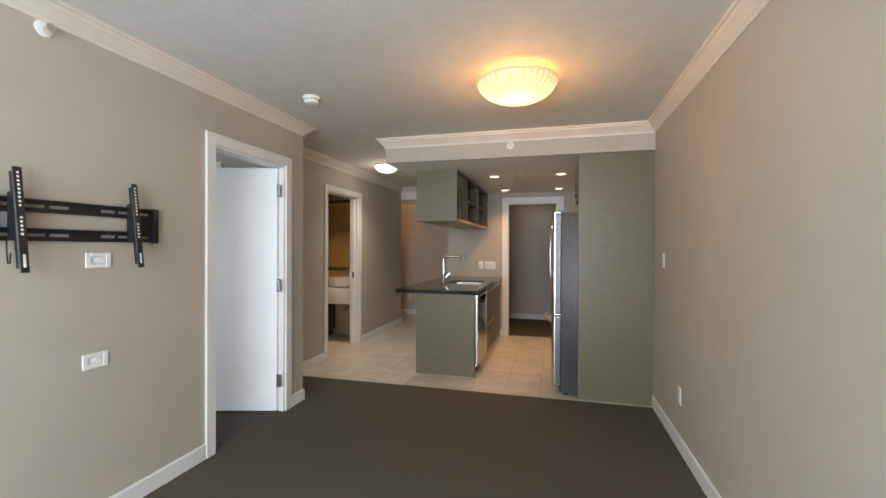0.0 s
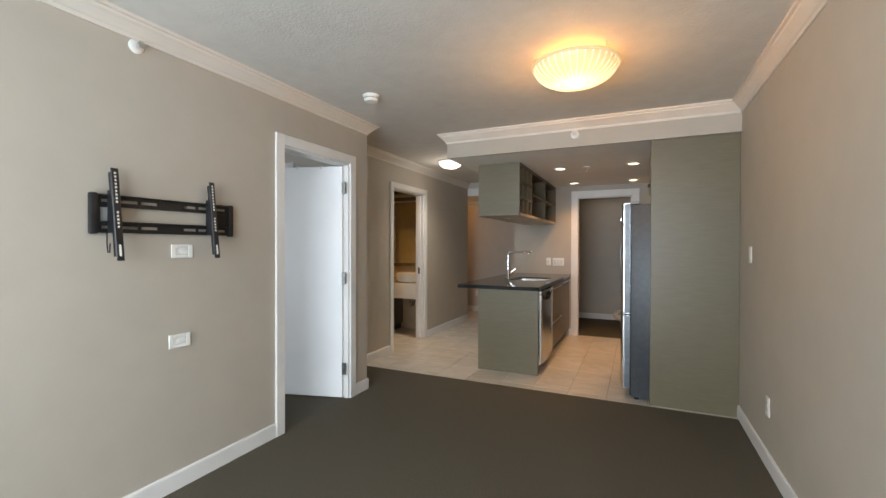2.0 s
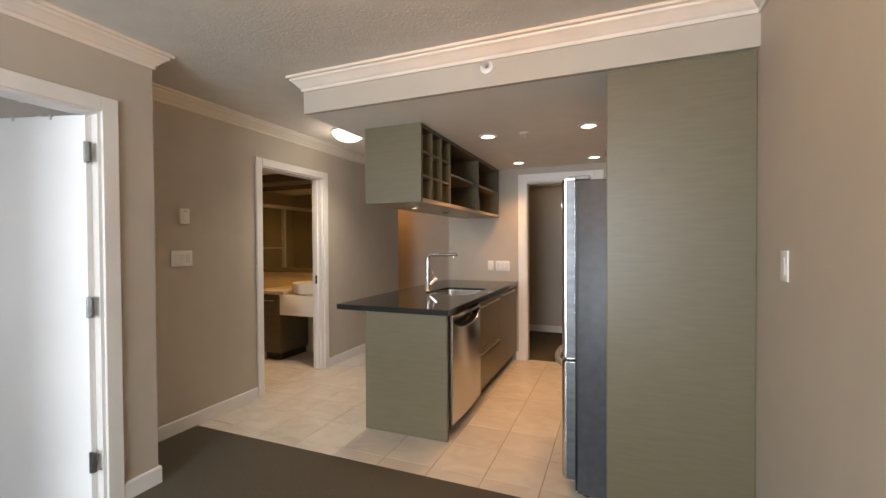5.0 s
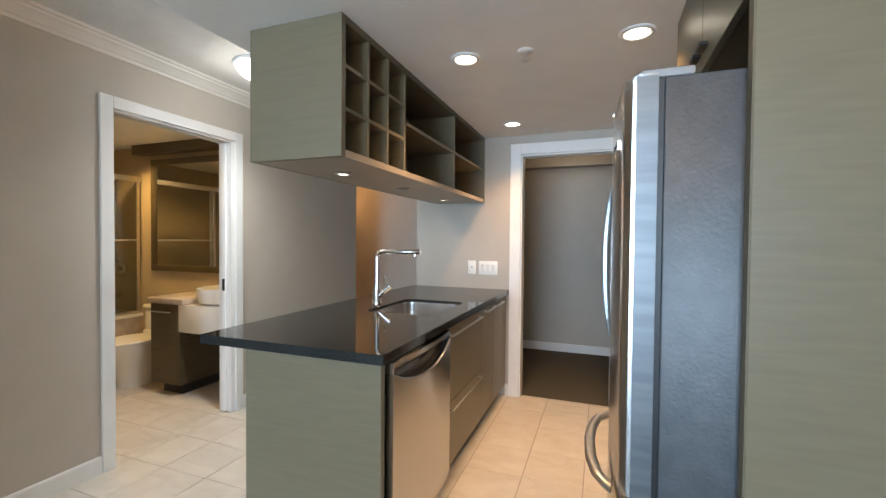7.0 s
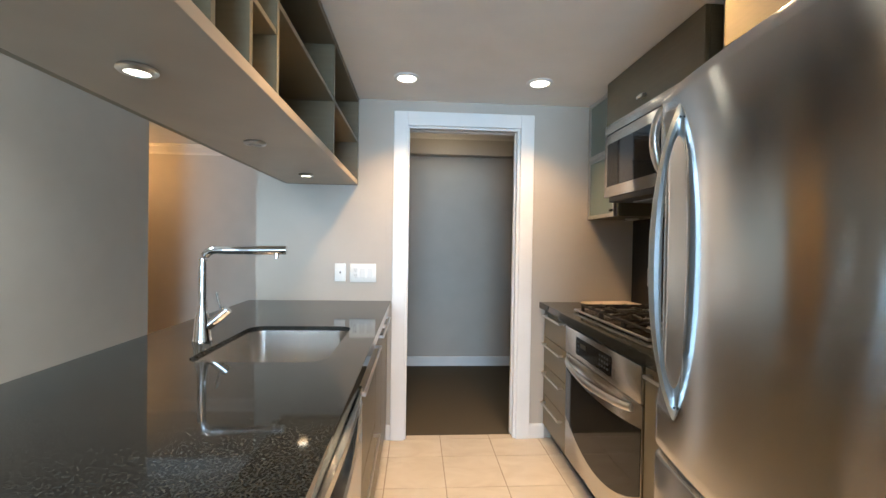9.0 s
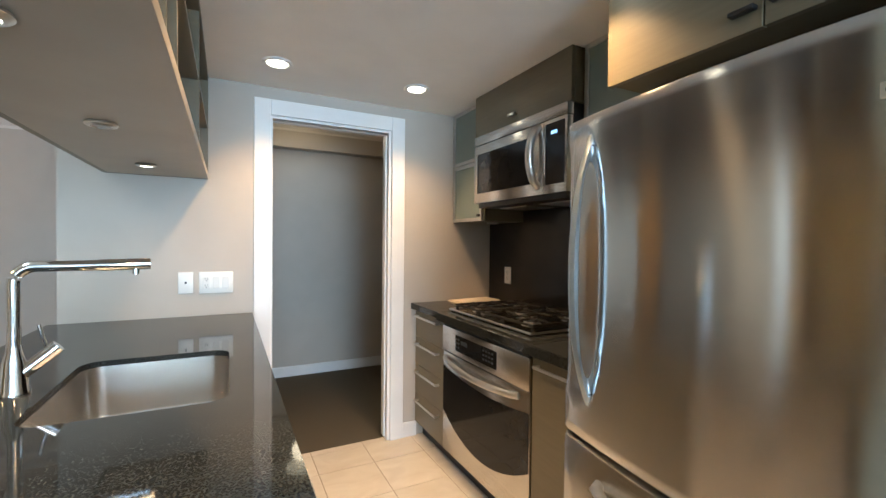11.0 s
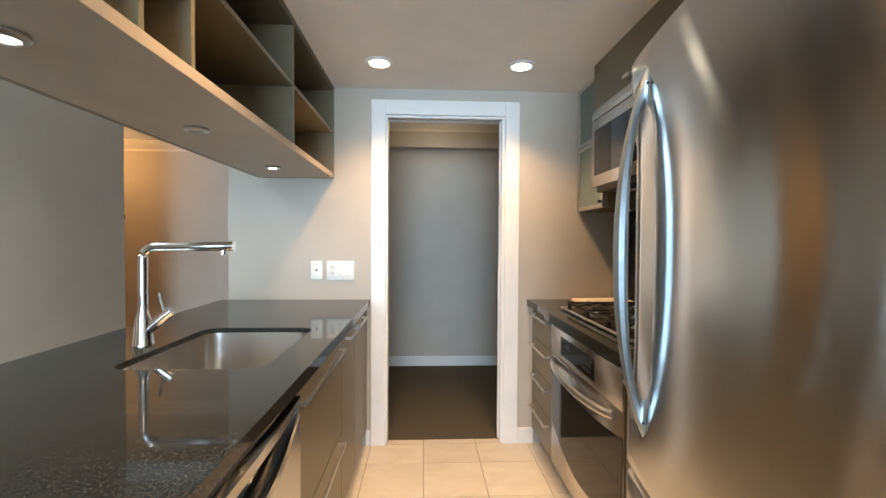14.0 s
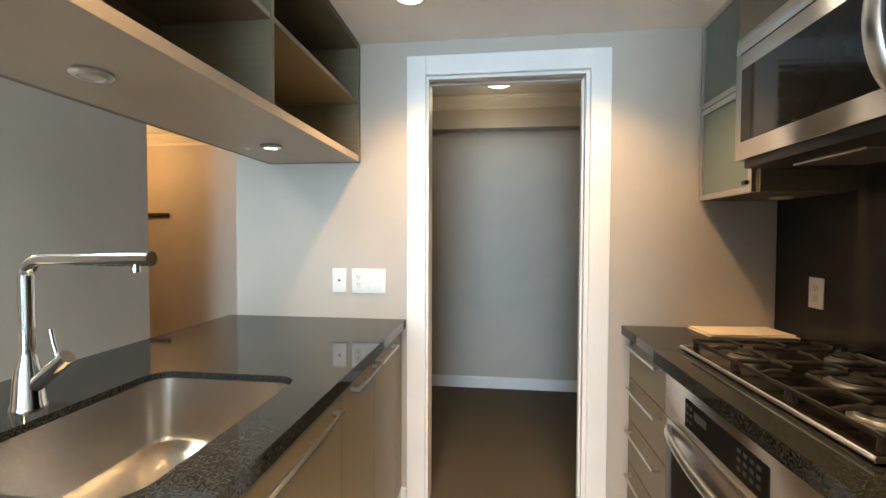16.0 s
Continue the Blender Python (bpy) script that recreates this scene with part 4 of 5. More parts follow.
for bx, by, r in ((0.60, 5.47, 0.036), (0.87, 5.47, 0.044), (0.735, 5.692, 0.055), (0.60, 5.915, 0.044), (0.87, 5.915, 0.036)):
    b = part("burner", lathe(bmesh.new(), [(r + 0.012, 0), (r + 0.012, 0.008), (r, 0.012), (r, 0.02)], (bx, by, 0.932), 24), M_SATIN, hob, "round aluminium burner")
    part("cap", lathe(bmesh.new(), [(r - 0.002, 0.0), (r, 0.004), (r - 0.004, 0.009), (r * 0.5, 0.011)], (bx, by, 0.952), 24), M_IRON, b)
for y0, y1 in ((5.335, 5.575), (5.580, 5.805), (5.810, 6.050)):
    bm = bmesh.new()
    zt_ = 0.958
    ym = (y0 + y1) / 2
    tube(bm, [(0.50, y0, zt_), (0.97, y0, zt_), (0.97, y1, zt_), (0.50, y1, zt_)], 0.0065, 8, closed=True)
    for x in (0.60, 0.735, 0.87):
        tube(bm, [(x, y0, zt_), (x, y0 + 0.035, zt_ + 0.008), (x, ym - 0.025, zt_ + 0.008)], 0.0065, 8)
        tube(bm, [(x, y1, zt_), (x, y1 - 0.035, zt_ + 0.008), (x, ym + 0.025, zt_ + 0.008)], 0.0065, 8)
    tube(bm, [(0.50, ym, zt_), (0.53, ym, zt_ + 0.008), (0.575, ym, zt_ + 0.008)], 0.0065, 8)
    tube(bm, [(0.625, ym, zt_ + 0.008), (0.71, ym, zt_ + 0.008)], 0.0065, 8)
    tube(bm, [(0.76, ym, zt_ + 0.008), (0.845, ym, zt_ + 0.008)], 0.0065, 8)
    tube(bm, [(0.895, ym, zt_ + 0.008), (0.94, ym, zt_ + 0.008), (0.97, ym, zt_)], 0.0065, 8)
    for x in (0.505, 0.965):
        for y in (y0 + 0.005, y1 - 0.005):
            cyl(bm, (x, y, 0.930), (x, y, zt_), 0.010, 0.007, n=8)
    part("grate", bm, M_IRON, hob, "black cast iron grate")

hob.location += Vector((0.010, 0.045, -0.008))
structure("backsplash", cube(XR - 0.012, XR - 0.001, 4.91, 6.523, 0.9105, 1.62), M_SPLASH, "dark glossy backsplash panel")
pp = thing("paper_stack", (0.80, 6.36, 0.910), "cream paper leaflets lying on the worktop", "paper")
for i, (a, dz, s) in enumerate(((2, 0.0, 1.0), (-4, 0.004, 0.97), (5, 0.008, 0.95))):
    b = cube(-0.17 * s, 0.17 * s, -0.085 * s, 0.085 * s, dz, dz + 0.0036, 0.0005, 1)
    b.transform(pose(0.835, 6.42, 0.9105, 0, 0, a))
    part("sheet", b, M_PAPER, pp)


def glass_cabinet(y0, y1, x, z0, pull_y):
    g = thing("glass_wall_cabinet", ((x + XR) / 2, (y0 + y1) / 2, z0), "wall cabinet with two frosted glass doors in aluminium frames", "cabinet", "wall cabinets")
    bm = cube(x + 0.022, XR - 0.003, y0, y0 + 0.018, z0, CT)
    box(bm, x + 0.022, XR - 0.003, y1 - 0.018, y1, z0, CT)
    box(bm, x + 0.022, XR - 0.003, y0 + 0.018, y1 - 0.018, z0, z0 + 0.02)
    box(bm, x + 0.022, XR - 0.003, y0 + 0.018, y1 - 0.018, CT - 0.02, CT)
    box(bm, XR - 0.014, XR - 0.003, y0 + 0.018, y1 - 0.018, z0 + 0.02, CT - 0.02)
    part("body", bm, M_WOOD_IN, g)
    part("shelf", cube(x + 0.03, XR - 0.015, y0 + 0.019, y1 - 0.019, 1.835, 1.851), M_WOOD_IN, g)
    for a, b in ((z0, 1.842), (1.847, CT)):
        bm = cube(x, x + 0.02, y0 + 0.012, y0 + 0.034, a, b, 0.001, 1)
        box(bm, x, x + 0.02, y1 - 0.034, y1 - 0.012, a, b, 0.001, 1)
        box(bm, x, x + 0.02, y0 + 0.034, y1 - 0.034, a, a + 0.022, 0.001, 1)
        box(bm, x, x + 0.02, y0 + 0.034, y1 - 0.034, b - 0.022, b, 0.001, 1)
        d = part("door", bm, M_SATIN, g, "aluminium framed door")
        part("pane", cube(x + 0.007, x + 0.012, y0 + 0.033, y1 - 0.033, a + 0.021, b - 0.021), M_FROST, d, "frosted green-tinted glass")
    part("pull", cube(x - 0.014, x, pull_y - 0.012, pull_y + 0.012, z0 + 0.028, z0 + 0.042, 0.002, 1), M_BLACK_M, g, "small dark pull")
    return g


glass_cabinet(6.125, 6.522, 0.704, 1.462, 6.16)
glass_cabinet(4.905, 5.296, 0.704, 1.462, 5.26)
pl = thing("puck_light", (0.90, 6.30, 1.452), "small round puck light under the glass cabinet, unlit", "light", "puck lights under the cabinet")
part("ring", lathe(bmesh.new(), [(0.022, 0.0095), (0.038, 0.0095), (0.040, 0.004), (0.036, 0.0), (0.026, -0.002), (0.024, 0.003)], (0.90, 6.30, 1.452), 24), M_SATIN, pl)

wc = thing("microwave_cabinet", (0.85, 5.725, 1.96), "olive oak lift-up cabinet above the microwave", "cabinet", "wall cabinets")
cab_box(wc, 0.667, XR - 0.003, 5.300, 6.118, 1.962, CT)
d = part("door", cube(0.645, 0.665, 5.300, 6.118, 1.965, CT, 0.0015, 1), M_WOOD, wc)
part("pull", cube(0.621, 0.645, 5.70, 5.755, 2.0, 2.016, 0.003, 1), M_SATIN, d, "small steel pull")

mw = thing("microwave", (0.84, 5.72, 1.55), "stainless steel over-range microwave with a dark window", "microwave")
MY0, MY1, MZ0, MZ1, MX = 5.302, 6.094, 1.558, 1.958, 0.625
part("body", cube(0.660, XR - 0.004, MY0, MY1, MZ0 + 0.012, MZ1, 0.003), M_BLACK_M, mw)
part("top_vent", cube(MX, 0.663, MY0, MY1, 1.905, MZ1, 0.003), M_STEEL_H, mw, "stainless vent strip")
md = part("door", cube(MX, 0.661, 5.462, MY1, MZ0, 1.902, 0.004), M_STEEL_H, mw, "stainless door frame")
part("window", cube(MX - 0.002, MX + 0.006, 5.540, MY1 - 0.036, 1.616, 1.850, 0.002, 1), M_BLACK, md, "dark mirrored glass window")
part("control_panel", cube(MX, 0.661, MY0, 5.459, MZ0, 1.902, 0.004), M_STEEL_H, mw, "control panel beside the door")
cp = part("touch_pad", cube(MX - 0.002, MX + 0.004, MY0 + 0.014, 5.447, 1.60, 1.885, 0.002, 1), M_BLACK, mw, "black glass touch pad")
part("readout", cube(MX - 0.003, MX - 0.001, 5.365, 5.405, 1.832, 1.847), M_DISPLAY, cp, "lit blue clock digits")
hp = [(MX + 0.002 - 0.058 * math.sin(math.pi * i / 18) ** 0.55, 5.498, 1.598 + 0.285 * i / 18) for i in range(19)]
part("handle", tube(bmesh.new(), hp, 0.019, 14, 1.1, (0, 1, 0)), M_SATIN, md, "bowed steel handle")
bm = cube(0.645, XR - 0.02, MY0 + 0.02, MY1 - 0.02, MZ0 - 0.026, MZ0 + 0.011, 0.004)
part("underside", bm, M_BLACK_M, mw, "black underside with grease filters")
for y in (5.50, 5.86):
    part("filter", cube(0.74, 0.94, y - 0.13, y + 0.13, MZ0 - 0.032, MZ0 - 0.025, 0.002, 1), M_SATIN, mw, "metal mesh grease filter")

# ---------------------------------------------------------------- ceiling fittings


def downlight(x, y, z, lit=True):
    d = thing("downlight", (x, y, z - 0.006), "round recessed ceiling downlight, lit", "light", "kitchen downlights")
    part("ring", lathe(bmesh.new(), [(0.050, 0.0055), (0.072, 0.0055), (0.074, 0.002), (0.068, -0.003), (0.055, -0.004), (0.050, 0.002)], (x, y, z - 0.006), 36), M_TRIM, d)
    part("lens", cyl(bmesh.new(), (x, y, z - 0.0065), (x, y, z - 0.003), 0.0495, n=32), M_BULB, d)


for x, y in ((-0.497, 6.14), (0.258, 6.14), (-0.488, 4.93), (0.272, 4.92)):
    downlight(x, y, ZK)
downlight(-4.02, 5.45, 2.25)
# Unseen fixture, added to go with the extra light over the vanity.
downlight(-3.05, 5.30, 2.25)


def dome_light(x, y, z, r, h, m, label, rib=None, fin=None, gap=0.0):
    d = thing("ceiling_lamp", (x, y, z - h), label, "lamp")
    if gap:
        for a in (200, 320, 80):
            c, s_ = (r - 0.004) * math.cos(radians(a)), (r - 0.004) * math.sin(radians(a))
            part("clip", cyl(bmesh.new(), (x + c, y + s_, z - gap - 0.012), (x + c, y + s_, z - 0.0005), 0.003, n=8), M_SATIN, d, "small brass rim clip")
    z -= gap
    prof = [(r, 0.0), (r * 0.985, -h * 0.12), (r * 0.93, -h * 0.33), (r * 0.80, -h * 0.60), (r * 0.60, -h * 0.82), (r * 0.36, -h * 0.95), (r * 0.12, -h)]
    shade = part("shade", lathe(bmesh.new(), prof, (x, y, z - 0.012), 48), m, d, "lit glass bowl shade")
    part("rim", lathe(bmesh.new(), [(r * 0.88, 0.0115), (r + 0.012, 0.0115), (r + 0.014, 0.004), (r + 0.006, -0.004), (r - 0.004, -0.002)], (x, y, z - 0.012), 48), fin or M_TRIM, d)
    if rib:
        for k in range(36):
            a = 2 * math.pi * k / 36
            pts = [(x + (pr + 0.001) * math.cos(a), y + (pr + 0.001) * math.sin(a), z - 0.012 + pz) for pr, pz in prof[:6]]
            part("rib", tube(bmesh.new(), pts, 0.0035, 6), rib, shade)
    return d


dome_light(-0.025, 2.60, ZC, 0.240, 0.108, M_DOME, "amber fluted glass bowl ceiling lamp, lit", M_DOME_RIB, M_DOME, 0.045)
dome_light(-1.935, 5.12, ZC, 0.155, 0.085, M_DOME_W, "small white glass dome ceiling lamp, lit")
dome_light(-0.150, 7.60, ZC, 0.13, 0.066, M_DOME_D, "small cream glass dome ceiling lamp, lit")
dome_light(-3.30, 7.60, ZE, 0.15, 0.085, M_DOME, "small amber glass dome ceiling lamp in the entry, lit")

sd = thing("smoke_detector", (-1.485, 2.63, ZC - 0.05), "white round ceiling smoke detector", "smoke detector")
part("base", lathe(bmesh.new(), [(0.062, 0.049), (0.062, 0.034), (0.058, 0.030)], (-1.485, 2.63, ZC - 0.05), 32), M_PLASTIC, sd)
part("cover", lathe(bmesh.new(), [(0.052, 0.030), (0.054, 0.016), (0.046, 0.004), (0.030, 0.0)], (-1.485, 2.63, ZC - 0.05), 32), M_PLASTIC, sd)
part("vent_band", lathe(bmesh.new(), [(0.0545, 0.026), (0.0545, 0.020)], (-1.485, 2.63, ZC - 0.05), 32), M_GREYPL, sd)


def sprinkler(place, way, label):
    s = thing("sprinkler", place, label, "sprinkler", "fire sprinklers")
    s_ = lathe(bmesh.new(), [(0.036, 0.0), (0.036, 0.004), (0.028, 0.008), (0.016, 0.010)], place, 28, way)
    part("escutcheon", s_, M_PLASTIC, s)
    p, w = Vector(place), Vector(way)
    part("head", cyl(cyl(bmesh.new(), p + w * 0.008, p + w * 0.045, 0.007, n=12), p + w * 0.045, p + w * 0.048, 0.018, n=20), M_SATIN, s, "small metal sprinkler head")


sprinkler((XL + 0.0005, 1.282, 2.325), (1, 0, 0), "white wall-mounted fire sprinkler under the crown moulding")
sprinkler((-0.195, YB - 0.0005, 2.318), (0, -1, 0), "white fire sprinkler on the beam face")
sprinkler((-0.200, 4.94, ZK - 0.0005), (0, 0, -1), "pendant fire sprinkler in the kitchen ceiling")
sprinkler((-2.9, 3.0995, 2.27), (0, -1, 0), "white wall-mounted fire sprinkler in the bedroom")

# ---------------------------------------------------------------- living room wall fittings
tv = thing("tv_mount", (XL, 1.41, 1.49), "black steel tilting television wall bracket with two arms", "tv bracket")
W0 = XL + 0.001


def slotted_rail(z):
    """A folded steel rail with long slots cut through it."""
    bm = cube(W0 + 0.012, W0 + 0.016, 1.09, 1.772, z + 0.007, z + 0.026)
    box(bm, W0 + 0.012, W0 + 0.016, 1.09, 1.772, z - 0.026, z - 0.007)
    x = 1.09
    for a, b in ((1.105, 1.165), (1.185, 1.265), (1.28, 1.36), (1.50, 1.57), (1.585, 1.655), (1.675, 1.755)):
        box(bm, W0 + 0.012, W0 + 0.016, x, a, z - 0.007, z + 0.007)
        x = b
    box(bm, W0 + 0.012, W0 + 0.016, x, 1.772, z - 0.007, z + 0.007)
    box(bm, W0 + 0.001, W0 + 0.012, 1.09, 1.772, z + 0.023, z + 0.026)
    box(bm, W0 + 0.001, W0 + 0.012, 1.09, 1.772, z - 0.026, z - 0.023)
    box(bm, W0 + 0.016, W0 + 0.034, 1.09, 1.772, z + 0.024, z + 0.028)
    return bm


part("rail", slotted_rail(1.550), M_BLACK_M, tv)
part("rail", slotted_rail(1.425), M_BLACK_M, tv)
for y0, y1 in ((1.056, 1.09), (1.772, 1.806)):
    bm = cube(W0, W0 + 0.030, y0, y1, 1.392, 1.584, 0.008)
    part("end_plate", bm, M_BLACK_M, tv, "black plastic end cover")
for y0, y1 in ((1.09, 1.17), (1.705, 1.772)):
    bm = cube(W0 + 0.004, W0 + 0.008, y0, y1, 1.448, 1.526)
    part("web_plate", bm, M_BLACK_M, tv)
for y, yb in ((1.141, 1.143), (1.640, 1.642)):
    zt, zb = 1.705, 1.268
    xt, xb = W0 + 0.050, W0 + 0.100
    w = 0.0165
    holes = [zt - 0.024 - 0.017 * i for i in range(9)] + [zt - 0.21 - 0.017 * i for i in range(5)]
    bm = cube(-0.003, 0.003, -w, w, 0.0, zt - zb, 0.002, 1)
    for sgn in (-1, 1):
        box(bm, -0.018, 0.0, sgn * w - 0.0015, sgn * w + 0.0015, 0.02, zt - zb - 0.02, 0.001, 1)
    lean = Matrix.Translation((xb, (y + yb) / 2, zb)) @ Matrix.Rotation(-math.atan2(xb - xt, zt - zb), 4, "Y")
    bm.transform(lean)
    a = part("arm", bm, M_BLACK_M, tv, "tilting black steel arm with a row of holes")
    for z in holes:
        h = cyl(bmesh.new(), (0.0028, 0, z - zb), (0.0036, 0, z - zb), 0.0052, n=10)
        h.transform(lean)
        part("hole", h, M_PLASTIC, a)
    h = cube(0.0028, 0.0036, -0.005, 0.005, 0.022, 0.075, 0.0003, 1)
    h.transform(lean)
    part("slot", h, M_PLASTIC, a)
    br = cube(W0 + 0.016, W0 + 0.062, y - 0.012, y + 0.012, 1.40, 1.60, 0.003, 1)
    part("hook_bracket", br, M_BLACK_M, tv)
    if y < 1.4:
        part("latch_cord", tube(bmesh.new(), [(W0 + 0.03, y - 0.02, 1.40), (W0 + 0.034, y - 0.022, 1.35), (W0 + 0.034, y - 0.018, 1.305), (W0 + 0.036, y - 0.012, 1.305), (W0 + 0.036, y - 0.010, 1.35)], 0.003, 8), M_BLACK_M, tv)
part("label", cube(W0 + 0.0082, W0 + 0.0092, 1.105, 1.15, 1.455, 1.518), M_GREYPL, tv, "grey paper label")

tv.location += Vector((0.0, 0.014, -0.008))


def cable_plate(y, z):
    """A recessed cable plate: a frame round a scooped opening."""
    p = thing("cable_plate", (XL, y, z), "white recessed cable pass-through wall plate", "wall plate", "cable plates")
    bm = cube(XL + 0.0005, XL + 0.007, y - 0.060, y - 0.036, z - 0.037, z + 0.037, 0.002, 1)
    box(bm, XL + 0.0005, XL + 0.007, y + 0.036, y + 0.060, z - 0.037, z + 0.037, 0.002, 1)
    box(bm, XL + 0.0005, XL + 0.007, y - 0.036, y + 0.036, z + 0.019, z + 0.037, 0.002, 1)
    box(bm, XL + 0.0005, XL + 0.007, y - 0.036, y + 0.036, z - 0.037, z - 0.019, 0.002, 1)
    part("frame", bm, M_PLASTIC, p)
    part("recess", cube(XL + 0.0003, XL + 0.002, y - 0.035, y + 0.035, z - 0.018, z + 0.018), M_TRIM, p, "shallow opening")
    bm = lathe(bmesh.new(), [(0.015, 0.0), (0.014, 0.002), (0.008, 0.0035)], (0, 0, 0), 20)
    bm.transform(Matrix.Translation((XL + 0.002, y + 0.010, z)) @ Matrix.Rotation(radians(90), 4, "Y") @ Matrix.Diagonal((0.85, 1.7, 1.0, 1.0)))
    part("scoop", bm, M_PLASTIC, p, "rounded white cable scoop")


cable_plate(1.512, 1.300)
cable_plate(1.498, 0.810)


def wall_plate(name, place, way, w, h, label, rocker=True, sockets=0, group="", gangs=1):
    """A wall plate facing along +x, -x or -y."""
    p = thing(name, place, label, "switch" if "switch" in name else "socket", group)
    turn = Matrix.Translation(place) @ {"+x": pose(0, 0, 0, 0, 0, 90), "-x": pose(0, 0, 0, 0, 0, -90), "-y": Matrix()}[way]

    def q(n, bm, m, parent, label=""):
        bm.transform(turn)
        return part(n, bm, m, parent, label)
    pl_ = q("plate", cube(-w / 2, w / 2, -0.006, -0.0005, -h / 2, h / 2, 0.002), M_PLASTIC, p)
    for g in range(gangs):
        gx = (g - (gangs - 1) / 2) * 0.046
        if rocker:
            q("rocker", cube(gx - 0.0165, gx + 0.0165, -0.009, -0.0055, -0.033, 0.033, 0.0015, 1), M_ROCKER, p)
        for s in range(sockets):
            sz = (s - (sockets - 1) / 2) * 0.039
            f = q("socket_face", cube(gx - 0.017, gx + 0.017, -0.0082, -0.0055, sz - 0.014, sz + 0.014, 0.0015, 1), M_ROCKER, p)
            for dx in (-0.006, 0.006):
                q("slot", cube(gx + dx - 0.001, gx + dx + 0.001, -0.0086, -0.0080, sz - 0.002, sz + 0.007), M_SLOT, f)
            q("earth_hole", cyl(bmesh.new(), (gx, -0.0086, sz - 0.008), (gx, -0.0080, sz - 0.008), 0.0022, n=8), M_SLOT, f)
    return p, q


wall_plate("light_switch", (XR, 3.588, 1.273), "-x", 0.072, 0.115, "white rocker light switch on the beige wall")
wall_plate("wall_socket", (XR, 3.13, 0.365), "-x", 0.072, 0.115, "white double wall socket low on the wall", False, 2)
wall_plate("wall_socket", (XR - 0.012, 6.285, 1.098), "-x", 0.072, 0.115, "white double wall socket on the dark backsplash", False, 2)
p, q = wall_plate("phone_socket", (-0.917, YE, 1.092), "-y", 0.070, 0.115, "white wall plate with a single round jack", False, 0)
q("jack", cyl(bmesh.new(), (0, -0.0075, 0), (0, -0.0055, 0), 0.006, n=14), M_SLOT, p)
p, q = wall_plate("switch_socket", (-0.772, YE, 1.090), "-y", 0.166, 0.118, "wide white plate with a socket and two rocker switches", False, 0)
for gx, on in ((0.0, True), (0.046, True)):
    q("rocker", cube(gx - 0.0165, gx + 0.0165, -0.009, -0.0055, -0.033, 0.033, 0.0015, 1), M_ROCKER, p)
f = q("socket_face", cube(-0.065, -0.031, -0.0082, -0.0055, -0.034, 0.034, 0.0015, 1), M_ROCKER, p)
for sz in (-0.018, 0.018):
    for dx in (-0.006, 0.006):
        q("slot", cube(-0.048 + dx - 0.0012, -0.048 + dx + 0.0012, -0.0088, -0.0080, sz - 0.002, sz + 0.008), M_SLOT, f)
    q("earth_hole", cyl(bmesh.new(), (-0.048, -0.0088, sz - 0.008), (-0.048, -0.0080, sz - 0.008), 0.0024, n=8), M_SLOT, f)
wall_plate("light_switch", (XH, 3.80, 1.262), "+x", 0.165, 0.115, "wide white plate of three rocker switches", True, 0, "", 3)
th = thing("thermostat", (XH, 3.817, 1.57), "small white wall thermostat", "thermostat")
part("body", cube(XH + 0.0005, XH + 0.024, 3.782, 3.852, 1.515, 1.625, 0.004), M_PLASTIC, th)
part("dial", cube(XH + 0.0235, XH + 0.027, 3.799, 3.835, 1.535, 1.585, 0.002, 1), M_PLASTIC, th)
part("vent", cube(XH + 0.0235, XH + 0.0255, 3.802, 3.832, 1.603, 1.608), M_GREYPL, th)
wall_plate("wall_socket", (-2.66, YF, 0.36), "-y", 0.072, 0.115, "white wall socket low on the entry wall", False, 2)
hk = thing("hook_rail", (-3.30, YF, 1.495), "short black hook rail on the entry wall", "hook rail")
part("rail", cube(-3.46, -3.155, YF - 0.022, YF - 0.0005, 1.476, 1.514, 0.004), M_BLACK_M, hk)
for x in (-3.42, -3.34, -3.26, -3.19):
    part("hook", tube(bmesh.new(), [(x, YF - 0.02, 1.492), (x, YF - 0.045, 1.475), (x, YF - 0.052, 1.487)], 0.005, 8), M_BLACK_M, hk)

for z in (1.33, 2.02):
    cs = thing("closet_shelf", (-3.2, 3.75, z), "white coated wire closet shelf", "shelf", "closet shelves")
    for k in range(8):
        part("wire", cyl(bmesh.new(), (-4.0, 3.60 + 0.04 * k, z), (-2.61, 3.60 + 0.04 * k, z), 0.003, n=8), M_PLASTIC, cs)
    part("front_lip", cyl(bmesh.new(), (-4.0, 3.595, z - 0.03), (-2.61, 3.595, z - 0.03), 0.004, n=8), M_PLASTIC, cs)
    for x in (-3.9, -3.3, -2.7):
        part("bracket", cyl(bmesh.new(), (x, 3.60, z - 0.004), (x, 3.897, z - 0.22), 0.004, n=8), M_PLASTIC, cs)

# ---------------------------------------------------------------- bathroom
BY = 5.95
van = thing("vanity_cabinet", (-3.30, 5.70, 0), "dark olive wood vanity drawer unit on a recessed plinth", "cabinet")
part("body", cube(-3.455, -3.136, 5.475, BY - 0.002, 0.09, 0.775, 0.0015, 1), M_DARKWOOD, van)
part("plinth", cube(-3.40, -3.17, 5.53, BY - 0.002, 0.0, 0.089), M_BLACK_M, van)
d = part("drawer", cube(-3.453, -3.138, 5.455, 5.473, 0.10, 0.77, 0.0015, 1), M_DARKWOOD, van)
part("handle", cube(-3.43, -3.20, 5.432, 5.444, 0.70, 0.708, 0.001, 1), M_SATIN, d)
sl = thing("vanity_shelf", (-3.25, 5.70, 0.777), "beige polished stone slab on the vanity unit", "countertop")
